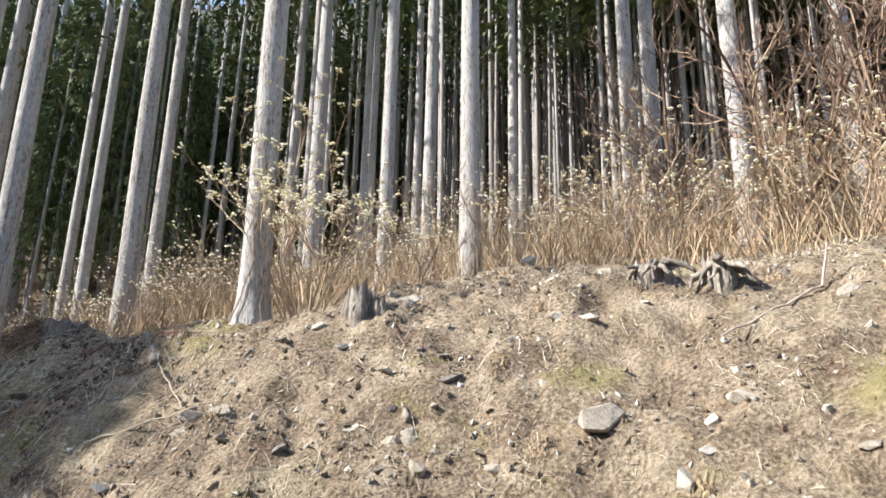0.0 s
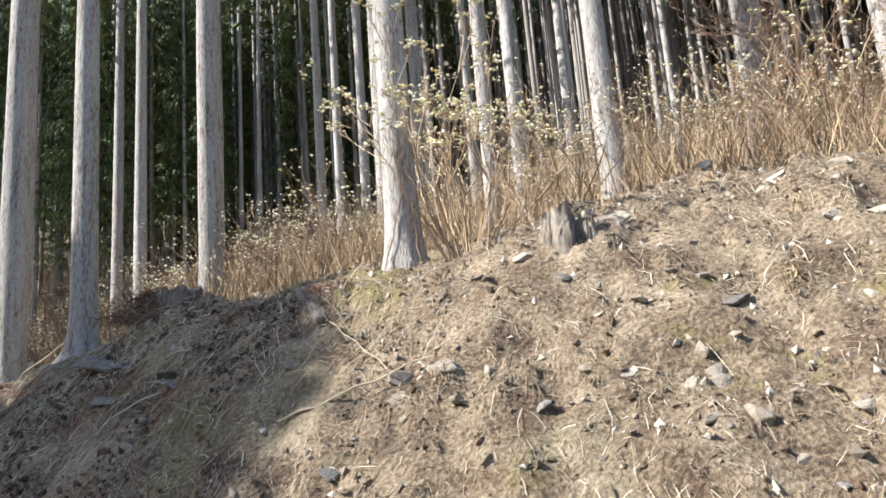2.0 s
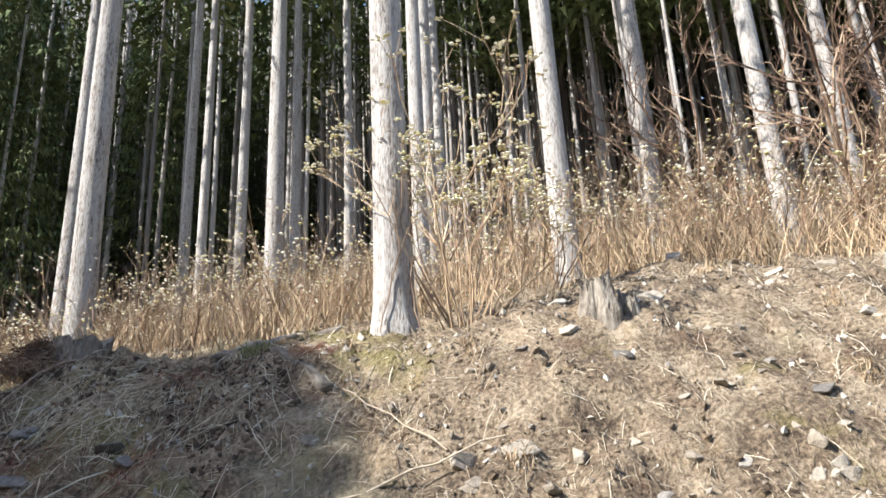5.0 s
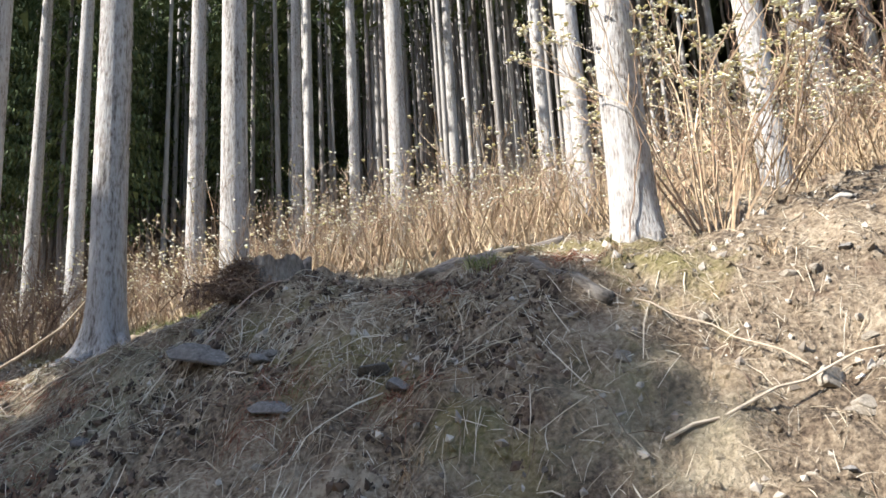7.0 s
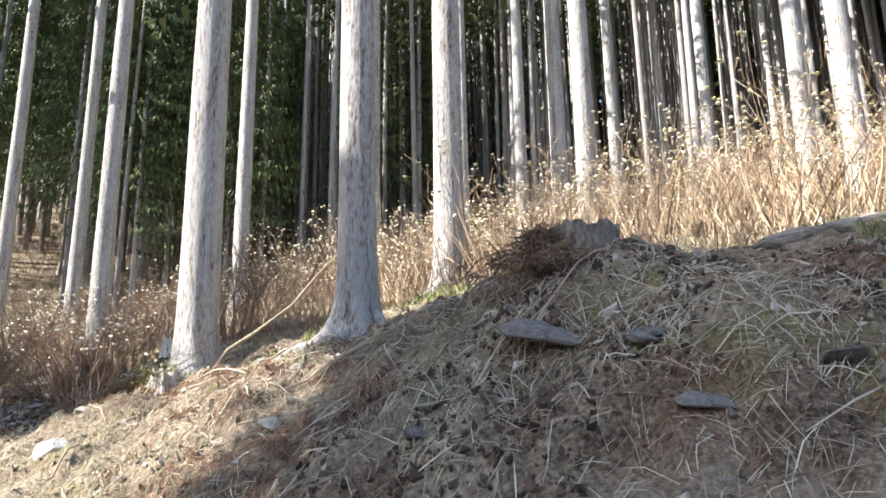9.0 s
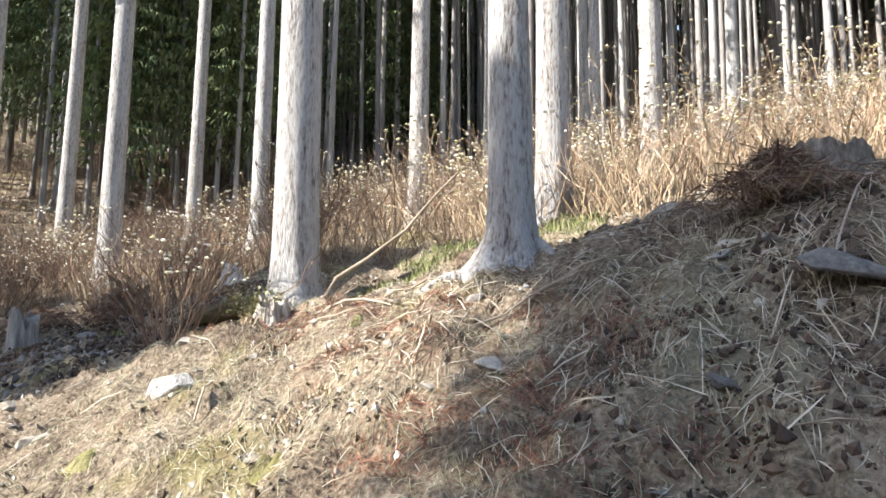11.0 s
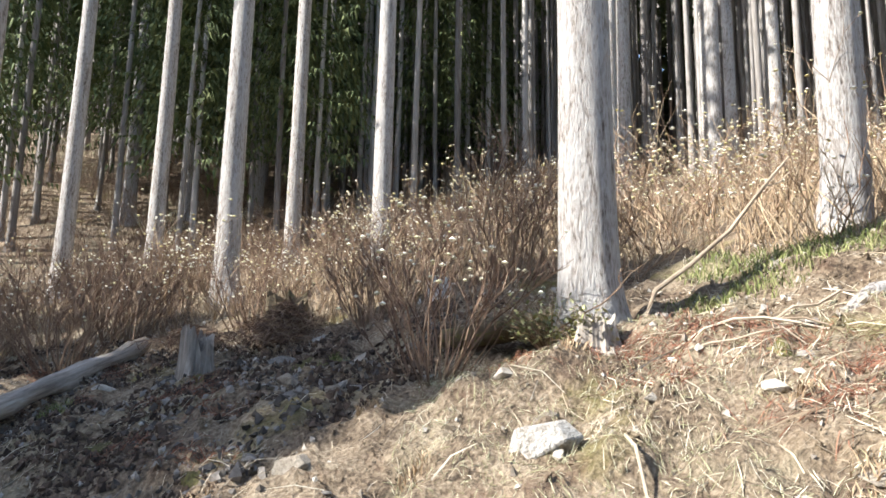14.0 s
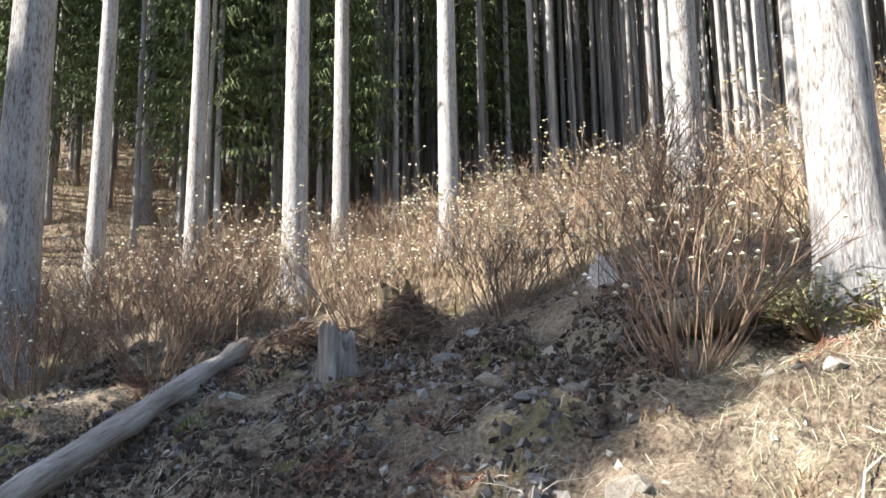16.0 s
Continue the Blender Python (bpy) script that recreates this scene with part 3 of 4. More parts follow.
for n, (s, d) in enumerate(spots):
    k = 7 + rnd.randrange(3) if s > 14.5 and rnd.random() < 0.6 else rnd.randrange(7)
    size = rnd.uniform(0.72, 1.12) * float(np.interp(s, (0, 3.5, 6, 16), (1.45, 1.3, 1.05, 1.1)))
    m = Matrix.LocRotScale(place(s, d), Euler((rnd.uniform(-0.1, 0.1), rnd.uniform(-0.1, 0.1), rnd.uniform(0, 6.28))), Vector((size,) * 3))
    if k not in first_of:
        first_of.add(k)
        THICKET[k].matrix_world = m
    elif n < 290:
        copy_thing(THICKET[k], m)
    else:
        for me, v, f in ((THICKET[k].children[0].data, far_v, far_f), (THICKET[k].children[1].data, far_fv, far_ff)):
            if v is far_fv and n % 20:
                continue
            at = len(v)
            v += [m @ p.co for p in me.vertices]
            f += [tuple(at + i for i in p.vertices) for p in me.polygons]
light = [joined_shrub(60 + k, stems=9, tall=1.5, spread=0.8, forks=2, bloom=0.0, thick=0.008, base=0.5, curl=0.3) for k in range(3)]
brown_v, brown_f = [], []
for n in range(540):
    s = rnd.uniform(25, 62) if n < 290 else rnd.uniform(21, 40)
    d = rnd.uniform(6, 12 + 0.4 * s) if n < 440 else rnd.uniform(8, 20)
    if n >= 440:
        s, d = rnd.uniform(30, 48), rnd.uniform(10, 24)
    m = Matrix.LocRotScale(place(s, d), Euler((0, 0, rnd.uniform(0, 6.28))), Vector((rnd.uniform(0.8, 1.3),) * 3))
    at = len(brown_v)
    brown_v += [m @ p for p in light[n % 3][0]]
    brown_f += [tuple(at + i for i in f) for f in light[n % 3][1]]
for n in range(130):
    s = rnd.uniform(-10, 26)
    d = rnd.uniform(16, 34)
    m = Matrix.LocRotScale(place(s, d), Euler((0, 0, rnd.uniform(0, 6.28))), Vector((rnd.uniform(0.7, 1.1),) * 3))
    at = len(far_v)
    far_v += [m @ p for p in light[n % 3][0]]
    far_f += [tuple(at + i for i in f) for f in light[n % 3][1]]
tagged(new("far_thicket", mesh_of("far_thicket", far_v, far_f, M_STEM)), "tan stems of bushes under the far cedars", "shrubs", kind="stuff")
tagged(new("far_brush", mesh_of("far_brush", brown_v, brown_f, M_BROWN_STEM)), "brown leafless undergrowth between the far cedars", "shrubs", kind="stuff")
tagged(new("far_flowers", mesh_of("far_flowers", far_fv, far_ff, M_FLOWER)), "pale flower heads of bushes under the far cedars", "flowers", kind="stuff")


def stalks():
    """Dry stalks standing between the bushes."""
    r = random.Random(8)
    verts, faces = [], []
    for _ in range(20000):
        s = r.uniform(-8, 30)
        first = float(np.interp(s, [a for a, _ in START], [b for _, b in START])) - 0.35
        d = first + 9 * r.random() ** 1.5
        if float(grain(s * 0.9, d * 0.9)) < 0.3:
            continue
        p = place(s, d, -0.03)
        tall = r.uniform(0.2, 0.95) * (0.65 if s > 15 else 1)
        lean = Vector((r.uniform(-0.65, 0.65), r.uniform(-0.65, 0.65), 1)) * tall
        a = r.uniform(0, 3.14)
        w = Vector((math.cos(a), math.sin(a), 0)) * r.uniform(0.004, 0.008)
        mid = p + lean * 0.55 + Vector((r.uniform(-0.05, 0.05), r.uniform(-0.05, 0.05), 0))
        n = len(verts)
        verts += [p - w, p + w, mid + w * 0.8, mid - w * 0.8, p + lean]
        faces += [(n, n + 1, n + 2, n + 3), (n + 3, n + 2, n + 4)]
    tagged(new("dry_stalks", mesh_of("dry_stalks", verts, faces, M_DRYGRASS)), "golden dry stalks standing among the shrubs", "dry grass", kind="stuff")


stalks()


def bare_branches(seed, at, tall, label):
    r = random.Random(seed)

    def grow(v, f, p, way, length, radius, level):
        pts, q = [p], p.copy()
        for _ in range(4):
            way = (way + Vector((r.uniform(-0.3, 0.3), r.uniform(-0.3, 0.3), r.uniform(-0.12, 0.2)))).normalized()
            q = q + way * length / 4
            pts.append(q.copy())
        tube(v, f, pts, [radius * (1 - 0.14 * i) for i in range(5)], 4 if level < 2 else 3, False)
        if level < 4:
            for k in range(4 if level < 3 else 3):
                turn = Vector((r.uniform(-1, 1), r.uniform(-1, 1), r.uniform(-0.5, 0.7)))
                grow(v, f, pts[1 + (k % 4)], (way + turn * 0.9).normalized(), length * r.uniform(0.4, 0.65), radius * 0.6, level + 1)

    ob = thing("bare_tree", at, label, "tree")
    for k in range(5):
        v, f = [], []
        a = r.uniform(0, 6.28)
        grow(v, f, Vector((0, 0, -0.1)), Vector((math.cos(a) * 0.6, math.sin(a) * 0.6, 1)).normalized(), tall * 0.5, 0.045, 0)
        part("limb", mesh_of("limb", v, f, M_BROWN_STEM), ob)


bare_branches(31, place(0.7, 10.9), 6.0, "leafless tree with tangled grey-brown branches among cedars")
bare_branches(32, place(-0.8, 10.6), 5.6, "leafless tree with tangled pale branches above the shrubs")
bare_branches(33, place(3.0, 13.6), 5.5, "leafless tree with reddish brown twigs in the shade")


# ---- vines and dead twigs on the near trunks ----
def vine(x, y, radius, seed, tall, turn):
    """A thin bare vine winding up a trunk, with a few side twigs."""
    r = random.Random(seed)
    s, d = plan_of(x, y)
    v, f = [], []
    pts, a = [], turn
    for k in range(15):
        z = -0.05 + tall * k / 14
        wide = radius * (1.06 + 0.22 * math.exp(-max(z, 0) / 0.7) + 0.55 * math.exp(-max(z, 0) / 0.17)) + 0.012
        pts.append(Vector((wide * math.cos(a), wide * math.sin(a), z)))
        a += r.uniform(-0.1, 0.42)
    tube(v, f, pts, [0.007 - 0.0003 * k for k in range(15)], 5, False)
    for k in range(3, 14, 2):
        p = pts[k]
        way = Vector((p.x, p.y, 0)).normalized()
        q = p + way * r.uniform(0.08, 0.3) + Vector((r.uniform(-0.15, 0.15), r.uniform(-0.15, 0.15), r.uniform(0.02, 0.25)))
        tube(v, f, [p, (p + q) / 2 + Vector((0, 0, 0.03)), q], [0.004, 0.003, 0.0015], 3, False)
    ob = new("vine", mesh_of("vine", v, f, M_BROWN_STEM))
    ob.location = place(s, d)
    tagged(ob, "thin leafless vine winding up a cedar trunk", "vine")


vine(-7.31, 11.92, 0.20, 1, 1.7, 4.0)
vine(-7.31, 11.92, 0.20, 2, 1.1, 5.2)
vine(-3.10, 7.72, 0.165, 3, 2.1, 4.2)
vine(-3.10, 7.72, 0.165, 4, 1.4, 5.4)
vine(-9.92, 10.54, 0.20, 5, 0.9, 3.6)
vine(-12.63, 18.34, 0.175, 6, 2.6, 4.6)


# ---- dead wood ----
def stump_mesh(radius, tall, seed, mat, sides=52, flare=0.6, jag=0.35):
    r = random.Random(seed)
    verts, faces = [], []
    rings = 9
    tops = [tall * (1 - 0.75 * jag * float(grain(i * 0.28 + seed * 3, seed)) - 0.3 * jag * r.random()) for i in range(sides)]
    for k in range(rings + 1):
        f = k / rings
        for i in range(sides):
            a = 2 * math.pi * i / sides
            z = -0.25 + (tops[i] + 0.25) * f
            rr = radius * (1 + flare * math.exp(-max(0, z) / (0.25 * tall + 0.05)) * (0.4 + 0.8 * max(0, math.sin(2.5 * a + seed)) ** 2)) * (1 + 0.13 * (float(grain(a * 4 + seed, z * 3)) - 0.5) + 0.05 * math.sin(9 * a) + 0.14 * (float(grain(a * 8 + seed * 7, z * 1.5)) - 0.5))
            verts.append((rr * math.cos(a), rr * math.sin(a), z))
    for k in range(rings):
        for i in range(sides):
            j = (i + 1) % sides
            faces.append((k * sides + i, k * sides + j, (k + 1) * sides + j, (k + 1) * sides + i))
    n = len(verts)
    for i in range(sides):
        x, y, z = verts[rings * sides + i]
        verts.append((x * 0.72, y * 0.72, z - 0.03 - 0.1 * tall * r.random()))
    verts.append((0, 0, tall * 0.72))
    for i in range(sides):
        j = (i + 1) % sides
        faces.append((rings * sides + i, rings * sides + j, n + j, n + i))
        faces.append((n + i, n + j, n + sides))
    return mesh_of("tree_stump", verts, faces, mat, False)


def stump(s, d, radius, tall, seed, label, mat, flare=0.6, jag=0.35, tip=(0, 0)):
    ob = new("tree_stump", stump_mesh(radius, tall, seed, mat, 52, flare, jag))
    ob.matrix_world = Matrix.LocRotScale(place(s, d, -0.03), Euler((tip[0], tip[1], seed)), None)
    return tagged(ob, label, "stump")


stump(4.42, 5.25, 0.12, 0.36, 3, "grey rotten stump with a split top on the bank", M_ROOT, 0.9, 0.9)
stump(4.2, 5.3, 0.06, 0.26, 13, "splintered grey stump fragment on the bank", M_ROOT, 0.8, 0.9)
stump(9.28, 4.95, 0.25, 0.30, 4, "broad old stump with ridged grey bark on the bank edge", M_ROOT, 0.3, 0.75)
stump(17.5, 4.75, 0.145, 0.54, 5, "grey jagged stump beside a fallen log", M_DEADWOOD, 0.6, 0.6)
stump(15.5, 6.0, 0.10, 0.34, 6, "small pale stump among brown bushes", M_BLEACHED, 0.5, 0.6)
stump(13.42, 4.45, 0.11, 0.3, 7, "mossy stump at the foot of a cedar", M_DEADWOOD, 0.7, 0.6)
stump(17.9, 6.4, 0.24, 0.62, 8, "dark broad stump behind the bushes", M_MOSS, 0.4, 0.5)


def wood_run(name, pts, radii, mat, label, category, sides=12, wobble=0.0):
    v, f = [], []
    turn = (pts[-1] - pts[0]).to_track_quat("Z", "Y")
    back = turn.inverted()
    tube(v, f, [back @ (p - pts[0]) for p in pts], radii, sides)
    if wobble:
        v = [p + Vector((noise.noise(p * 5), noise.noise(p * 5 + Vector((9, 0, 0))), noise.noise(p * 5 + Vector((0, 9, 0))))) * wobble for p in v]
    ob = new(name, mesh_of(name, v, f, mat, sides > 8))
    ob.matrix_world = Matrix.LocRotScale(pts[0], turn, None)
    return tagged(ob, label, category)


def lying(a, b, n, lift, sag=0.0):
    """Points on a line from one plan place to another, laid on the ground."""
    out = []
    for k in range(n):
        f = k / (n - 1)
        out.append(place(a[0] + (b[0] - a[0]) * f, a[1] + (b[1] - a[1]) * f, lift + sag * math.sin(math.pi * f)))
    return out


def straight(a, b, n, up_a, up_b):
    p, q = place(*a, up_a), place(*b, up_b)
    return [p.lerp(q, k / (n - 1)) + Vector((0, 0, 0.015 * math.sin(k * 2.1))) for k in range(n)]


wood_run("fallen_log", straight((18.1, 2.35), (19.3, 5.5), 14, 0.12, 0.12), [0.1 + 0.012 * math.sin(k * 1.7) for k in range(14)], M_DEADWOOD, "long weathered grey log lying down the slope", "log", 16, 0.03)
wood_run("fallen_log", straight((13.75, 5.15), (14.75, 4.75), 8, 0.08, 0.06), [0.10, 0.11, 0.11, 0.105, 0.11, 0.1, 0.1, 0.08], M_MOSS, "short mossy log beside a paper bush", "log", 14, 0.04)
wood_run("fallen_log", straight((8.1, 5.75), (6.9, 5.75), 8, 0.05, 0.06), [0.06, 0.07, 0.07, 0.065, 0.07, 0.065, 0.06, 0.05], M_DEADWOOD, "flat grey log lying on the terrace edge", "log", 12, 0.03)
wood_run("fallen_log", straight((8.2, 5.5), (7.3, 5.55), 8, 0.02, 0.02), [0.04, 0.045, 0.04, 0.04, 0.045, 0.04, 0.04, 0.035], M_ROOT, "short split log on the terrace edge", "log", 10, 0.02)
wood_run("fallen_log", straight((6.95, 4.62), (6.3, 4.33), 7, 0.0, 0.035), [0.035, 0.045, 0.05, 0.05, 0.055, 0.06, 0.05], M_ROOT, "broken grey log with a pale torn end", "log", 12, 0.03)
wood_run("stick", straight((5.97, 3.5), (4.95, 4.05), 9, 0.05, 0.06), [0.010 - 0.0006 * k for k in range(9)], M_STICK, "long pale bamboo-like stick on the bank", "stick", 7)
wood_run("stick", straight((6.15, 4.25), (5.3, 3.95), 9, 0.05, 0.08), [0.005] * 9, M_STICK, "thin pale stick on the bank", "stick", 5)
wood_run("stick", straight((1.05, 5.6), (0.35, 6.35), 9, 0.05, 0.05), [0.011] * 9, M_TWIG, "brown branch lying across the bank", "stick", 6)
wood_run("stick", straight((0.36, 6.3), (0.3, 6.55), 4, 0.05, 0.3), [0.016, 0.012, 0.01, 0.008], M_TWIG, "upturned end of a brown branch", "stick", 6)
arch = [place(13.2, 4.78, 0.02), place(13.15, 4.95, 0.22), place(12.95, 5.15, 0.42), place(12.7, 5.4, 0.55), place(12.48, 5.55, 0.66), place(12.3, 5.7, 0.76)]
wood_run("stick", arch, [0.021, 0.019, 0.017, 0.015, 0.012, 0.008], M_STICK, "pale curved branch leaning from the ground", "stick", 8)
wood_run("stick", [arch[4], arch[4] + Vector((0.14, 0.05, 0.05)), arch[4] + Vector((0.25, 0.1, 0.15))], [0.006, 0.005, 0.003], M_STICK, "side twig of a pale curved branch", "stick", 6)
for a, c, w in (((12.9, 4.3), (12.1, 4.35), 0.011), ((12.7, 4.42), (11.9, 4.3), 0.009), ((12.4, 4.5), (11.8, 4.75), 0.012), ((12.8, 4.15), (12.2, 4.2), 0.008), ((11.2, 3.8), (10.5, 4.25), 0.011), ((12.95, 3.35), (12.75, 3.0), 0.012)):
    wood_run("stick", lying(a, c, 6, 0.02, 0.03), [w * 0.7] * 5 + [w * 0.4], M_STICK, "bleached stick lying on sunlit straw", "stick", 6)
wood_run("stick", lying((9.3, 3.9), (9.0, 4.7), 6, 0.03, 0.06), [0.006] * 6, M_TWIG, "dark twig arching over the bank", "stick", 6)


def root_stump(s, d, seed, arms, reach, tall, label):
    """A rotten stump whose broken roots sprawl down the slope over hollows."""
    r = random.Random(seed)
    core = stump(s, d, reach * 0.6, tall, seed, label, M_ROOT, 0.5, 0.95)
    core.name = "root_stump"
    for k in range(arms):
        a = -2.9 + 2.6 * k / (arms - 1) + r.uniform(-0.2, 0.2)
        way = Vector((math.cos(a), math.sin(a), 0))
        p = way * reach * 0.4 + Vector((0, 0, tall * r.uniform(0.35, 0.8)))
        pts = [p]
        for i in range(5):
            way = (way + Vector((r.uniform(-0.45, 0.45), r.uniform(-0.3, 0.3), r.uniform(-0.55, 0.1)))).normalized()
            pts.append(pts[-1] + way * reach * r.uniform(0.2, 0.36))
        w = r.uniform(0.016, 0.034)
        v, f = [], []
        tube(v, f, pts, [w * 1.5, w * 1.2, w, w * 0.9, w * 0.6, w * 0.3], 7)
        v = [q + Vector((noise.noise(q * 16), noise.noise(q * 16 + Vector((5, 0, 0))), noise.noise(q * 16 + Vector((0, 5, 0))))) * 0.022 for q in v]
        root = part("root", mesh_of("root", v, f, M_ROOT, True), core)
        root.rotation_euler = (0, 0, -seed)


root_stump(1.85, 6.7, 77, 8, 0.26, 0.2, "grey rotten root stump clawing over a hollow")
root_stump(1.2, 6.55, 78, 7, 0.24, 0.32, "pale lichen-covered root stump on the sunny slope")


# ---- rocks ----
def rock_mesh(seed, flat, mat):
    r = random.Random(seed)
    bm = bmesh.new()
    for _ in range(13):
        p = Vector((r.gauss(0, 1), r.gauss(0, 1), r.gauss(0, 1))).normalized() * r.uniform(0.75, 1.0)
        bm.verts.new((p.x * 0.62, p.y * r.uniform(0.38, 0.5), p.z * flat))
    out = bmesh.ops.convex_hull(bm, input=bm.verts)
    bmesh.ops.delete(bm, geom=[g for g in out["geom_interior"] if isinstance(g, bmesh.types.BMVert)], context="VERTS")
    bmesh.ops.bevel(bm, geom=bm.edges[:], offset=0.02, segments=1, affect="EDGES")
    bmesh.ops.recalc_face_normals(bm, faces=bm.faces[:])
    me = bpy.data.meshes.new("rock")
    bm.to_mesh(me)
    bm.free()
    me.materials.append(mat)
    return me


PALE = [rock_mesh(600 + k, (0.34, 0.2, 0.42, 0.26, 0.3)[k], M_ROCK) for k in range(5)]
DARK = [rock_mesh(650 + k, (0.2, 0.14, 0.3, 0.16)[k], M_DARKROCK) for k in range(4)]
# s, d, width, pale or dark, variant, turn
SUNNY_ROCKS = [(1.75, 4.78, 0.42, 0, 0, 0.9), (2.45, 5.75, 0.30, 0, 1, 0.2), (2.37, 4.37, 0.18, 0, 3, 0.3), (2.30, 6.70, 0.30, 0, 3, 0.2), (1.04, 5.00, 0.18, 0, 2, 5.7), (0.86, 5.33, 0.11, 0, 3, 1.2), (0.54, 5.76, 0.15, 0, 4, 2.9), (1.12, 4.50, 0.23, 0, 2, 1.8), (1.02, 4.70, 0.17, 0, 3, 3.5), (2.26, 5.79, 0.12, 1, 0, 2.4), (0.14, 4.79, 0.14, 0, 3, 5.8), (0.75, 4.51, 0.19, 0, 4, 1.3), (0.57, 5.26, 0.11, 0, 0, 3.0)]
CREST_ROCKS = [(4.05, 5.62, 0.34, 0, 0, 0.4), (3.20, 4.45, 0.17, 0, 2, 2.0), (3.10, 4.03, 0.22, 0, 1, 0.6), (3.05, 4.83, 0.24, 1, 2, 0.5), (3.30, 5.10, 0.17, 1, 2, 1.6), (3.62, 4.28, 0.17, 0, 4, 0.8), (3.75, 7.85, 0.30, 0, 2, 0.8), (3.90, 4.24, 0.16, 0, 3, 5.1), (4.08, 3.97, 0.20, 1, 0, 0.6), (3.49, 5.04, 0.11, 1, 2, 4.0), (3.00, 6.45, 0.23, 0, 0, 4.6), (3.17, 9.97, 0.46, 0, 1, 0.1), (2.72, 4.35, 0.13, 0, 4, 5.2), (3.25, 4.30, 0.15, 0, 0, 0.7), (3.08, 4.35, 0.23, 0, 2, 4.1), (2.91, 6.70, 0.20, 0, 4, 5.9)]
MIDDLE_ROCKS = [(4.35, 5.75, 0.20, 0, 2, 1.4), (4.85, 4.02, 0.25, 0, 2, 0.2), (5.22, 4.02, 0.27, 0, 0, 1.1), (5.10, 3.82, 0.24, 0, 1, 2.2), (5.00, 4.30, 0.16, 0, 4, 1.0), (4.25, 4.83, 0.22, 1, 0, 0.3), (8.55, 3.85, 0.24, 1, 0, 0.4), (7.45, 3.68, 0.26, 1, 2, 1.0), (8.22, 3.50, 0.32, 1, 1, 0.3), (5.20, 5.35, 0.20, 0, 1, 0.1), (4.96, 4.75, 0.14, 1, 2, 0.8), (4.67, 3.90, 0.17, 0, 3, 4.2), (6.20, 5.02, 0.20, 0, 3, 0.9), (6.45, 5.20, 0.15, 0, 2, 2.0)]
SHADY_ROCKS = [(10.94, 3.45, 0.27, 0, 3, 1.9), (11.25, 3.30, 0.19, 0, 3, 1.2), (10.80, 3.28, 0.18, 0, 4, 2.2), (10.45, 3.10, 0.20, 0, 1, 0.7), (11.95, 3.24, 0.22, 0, 3, 0.4), (9.2, 4.0, 0.6, 1, 1, 0.2), (9.55, 4.3, 0.26, 1, 2, 1.1), (9.78, 4.45, 0.2, 0, 4, 2.3), (9.4, 4.42, 0.24, 1, 0, 0.5), (8.57, 3.82, 0.28, 1, 3, 0.3), (7.66, 3.78, 0.34, 1, 0, 2.9), (10.05, 4.3, 0.3, 0, 1, 0.6), (9.76, 3.45, 0.30, 1, 3, 0.1), (10.32, 5.5, 0.46, 0, 2, 0.4), (12.40, 5.75, 0.17, 0, 2, 0.3), (9.85, 4.30, 0.22, 1, 2, 0.7), (12.90, 3.70, 0.14, 0, 1, 0.2), (10.21, 7.10, 0.46, 0, 1, 3.1), (11.95, 3.06, 0.09, 0, 4, 2.0), (11.62, 3.08, 0.10, 0, 1, 5.4), (11.37, 4.15, 0.18, 1, 2, 2.6), (11.60, 4.55, 0.26, 0, 3, 0.9), (11.30, 4.40, 0.22, 1, 2, 0.2)]
LOW_ROCKS = [(15.40, 3.85, 0.26, 1, 2, 0.8), (15.10, 3.95, 0.30, 0, 1, 1.8), (15.80, 4.20, 0.32, 0, 0, 2.4), (16.40, 4.95, 0.50, 1, 1, 0.2), (15.70, 4.90, 0.34, 0, 4, 0.6), (13.90, 2.90, 0.20, 0, 3, 0.5), (14.08, 2.85, 0.19, 0, 0, 3.7), (14.13, 2.44, 0.18, 0, 2, 0.9), (16.31, 3.58, 0.12, 1, 3, 4.3), (16.04, 4.28, 0.14, 1, 1, 1.5), (15.59, 4.76, 0.25, 1, 2, 3.2), (16.45, 5.42, 0.38, 1, 3, 4.9), (15.93, 3.18, 0.11, 0, 4, 0.4), (17.08, 3.23, 0.13, 0, 0, 2.1), (14.72, 3.70, 0.11, 0, 1, 3.8), (14.08, 3.82, 0.10, 0, 2, 5.5), (14.80, 3.41, 0.08, 1, 0, 1.0), (16.05, 3.75, 0.12, 1, 1, 2.7), (14.60, 2.95, 0.22, 0, 0, 0.4)]
for s, d, w, dark, k, turn in SUNNY_ROCKS + CREST_ROCKS + MIDDLE_ROCKS + SHADY_ROCKS + LOW_ROCKS:
    ob = new("rock", (DARK if dark else PALE)[k])
    ob.matrix_world = Matrix.LocRotScale(place(s, d, -0.07 * w), Euler((0.35 * math.sin(turn * 7), 0.25 * math.cos(turn * 5), turn)), Vector((w, w, w)))
    tagged(ob, "dark slate slab half sunk in the bank" if dark else "pale grey angular rock lying on the bank", "rock", "rocks on the bank")
white = new("rock", rock_mesh(600, 0.34, M_WHITE_ROCK))
white.matrix_world = Matrix.LocRotScale(place(13.35, 3.36, 0.01), Euler((0.2, -0.1, 0.1)), Vector((0.36, 0.36, 0.36)))
tagged(white, "bright white rock lying on sunlit straw", "rock", "rocks on the bank")
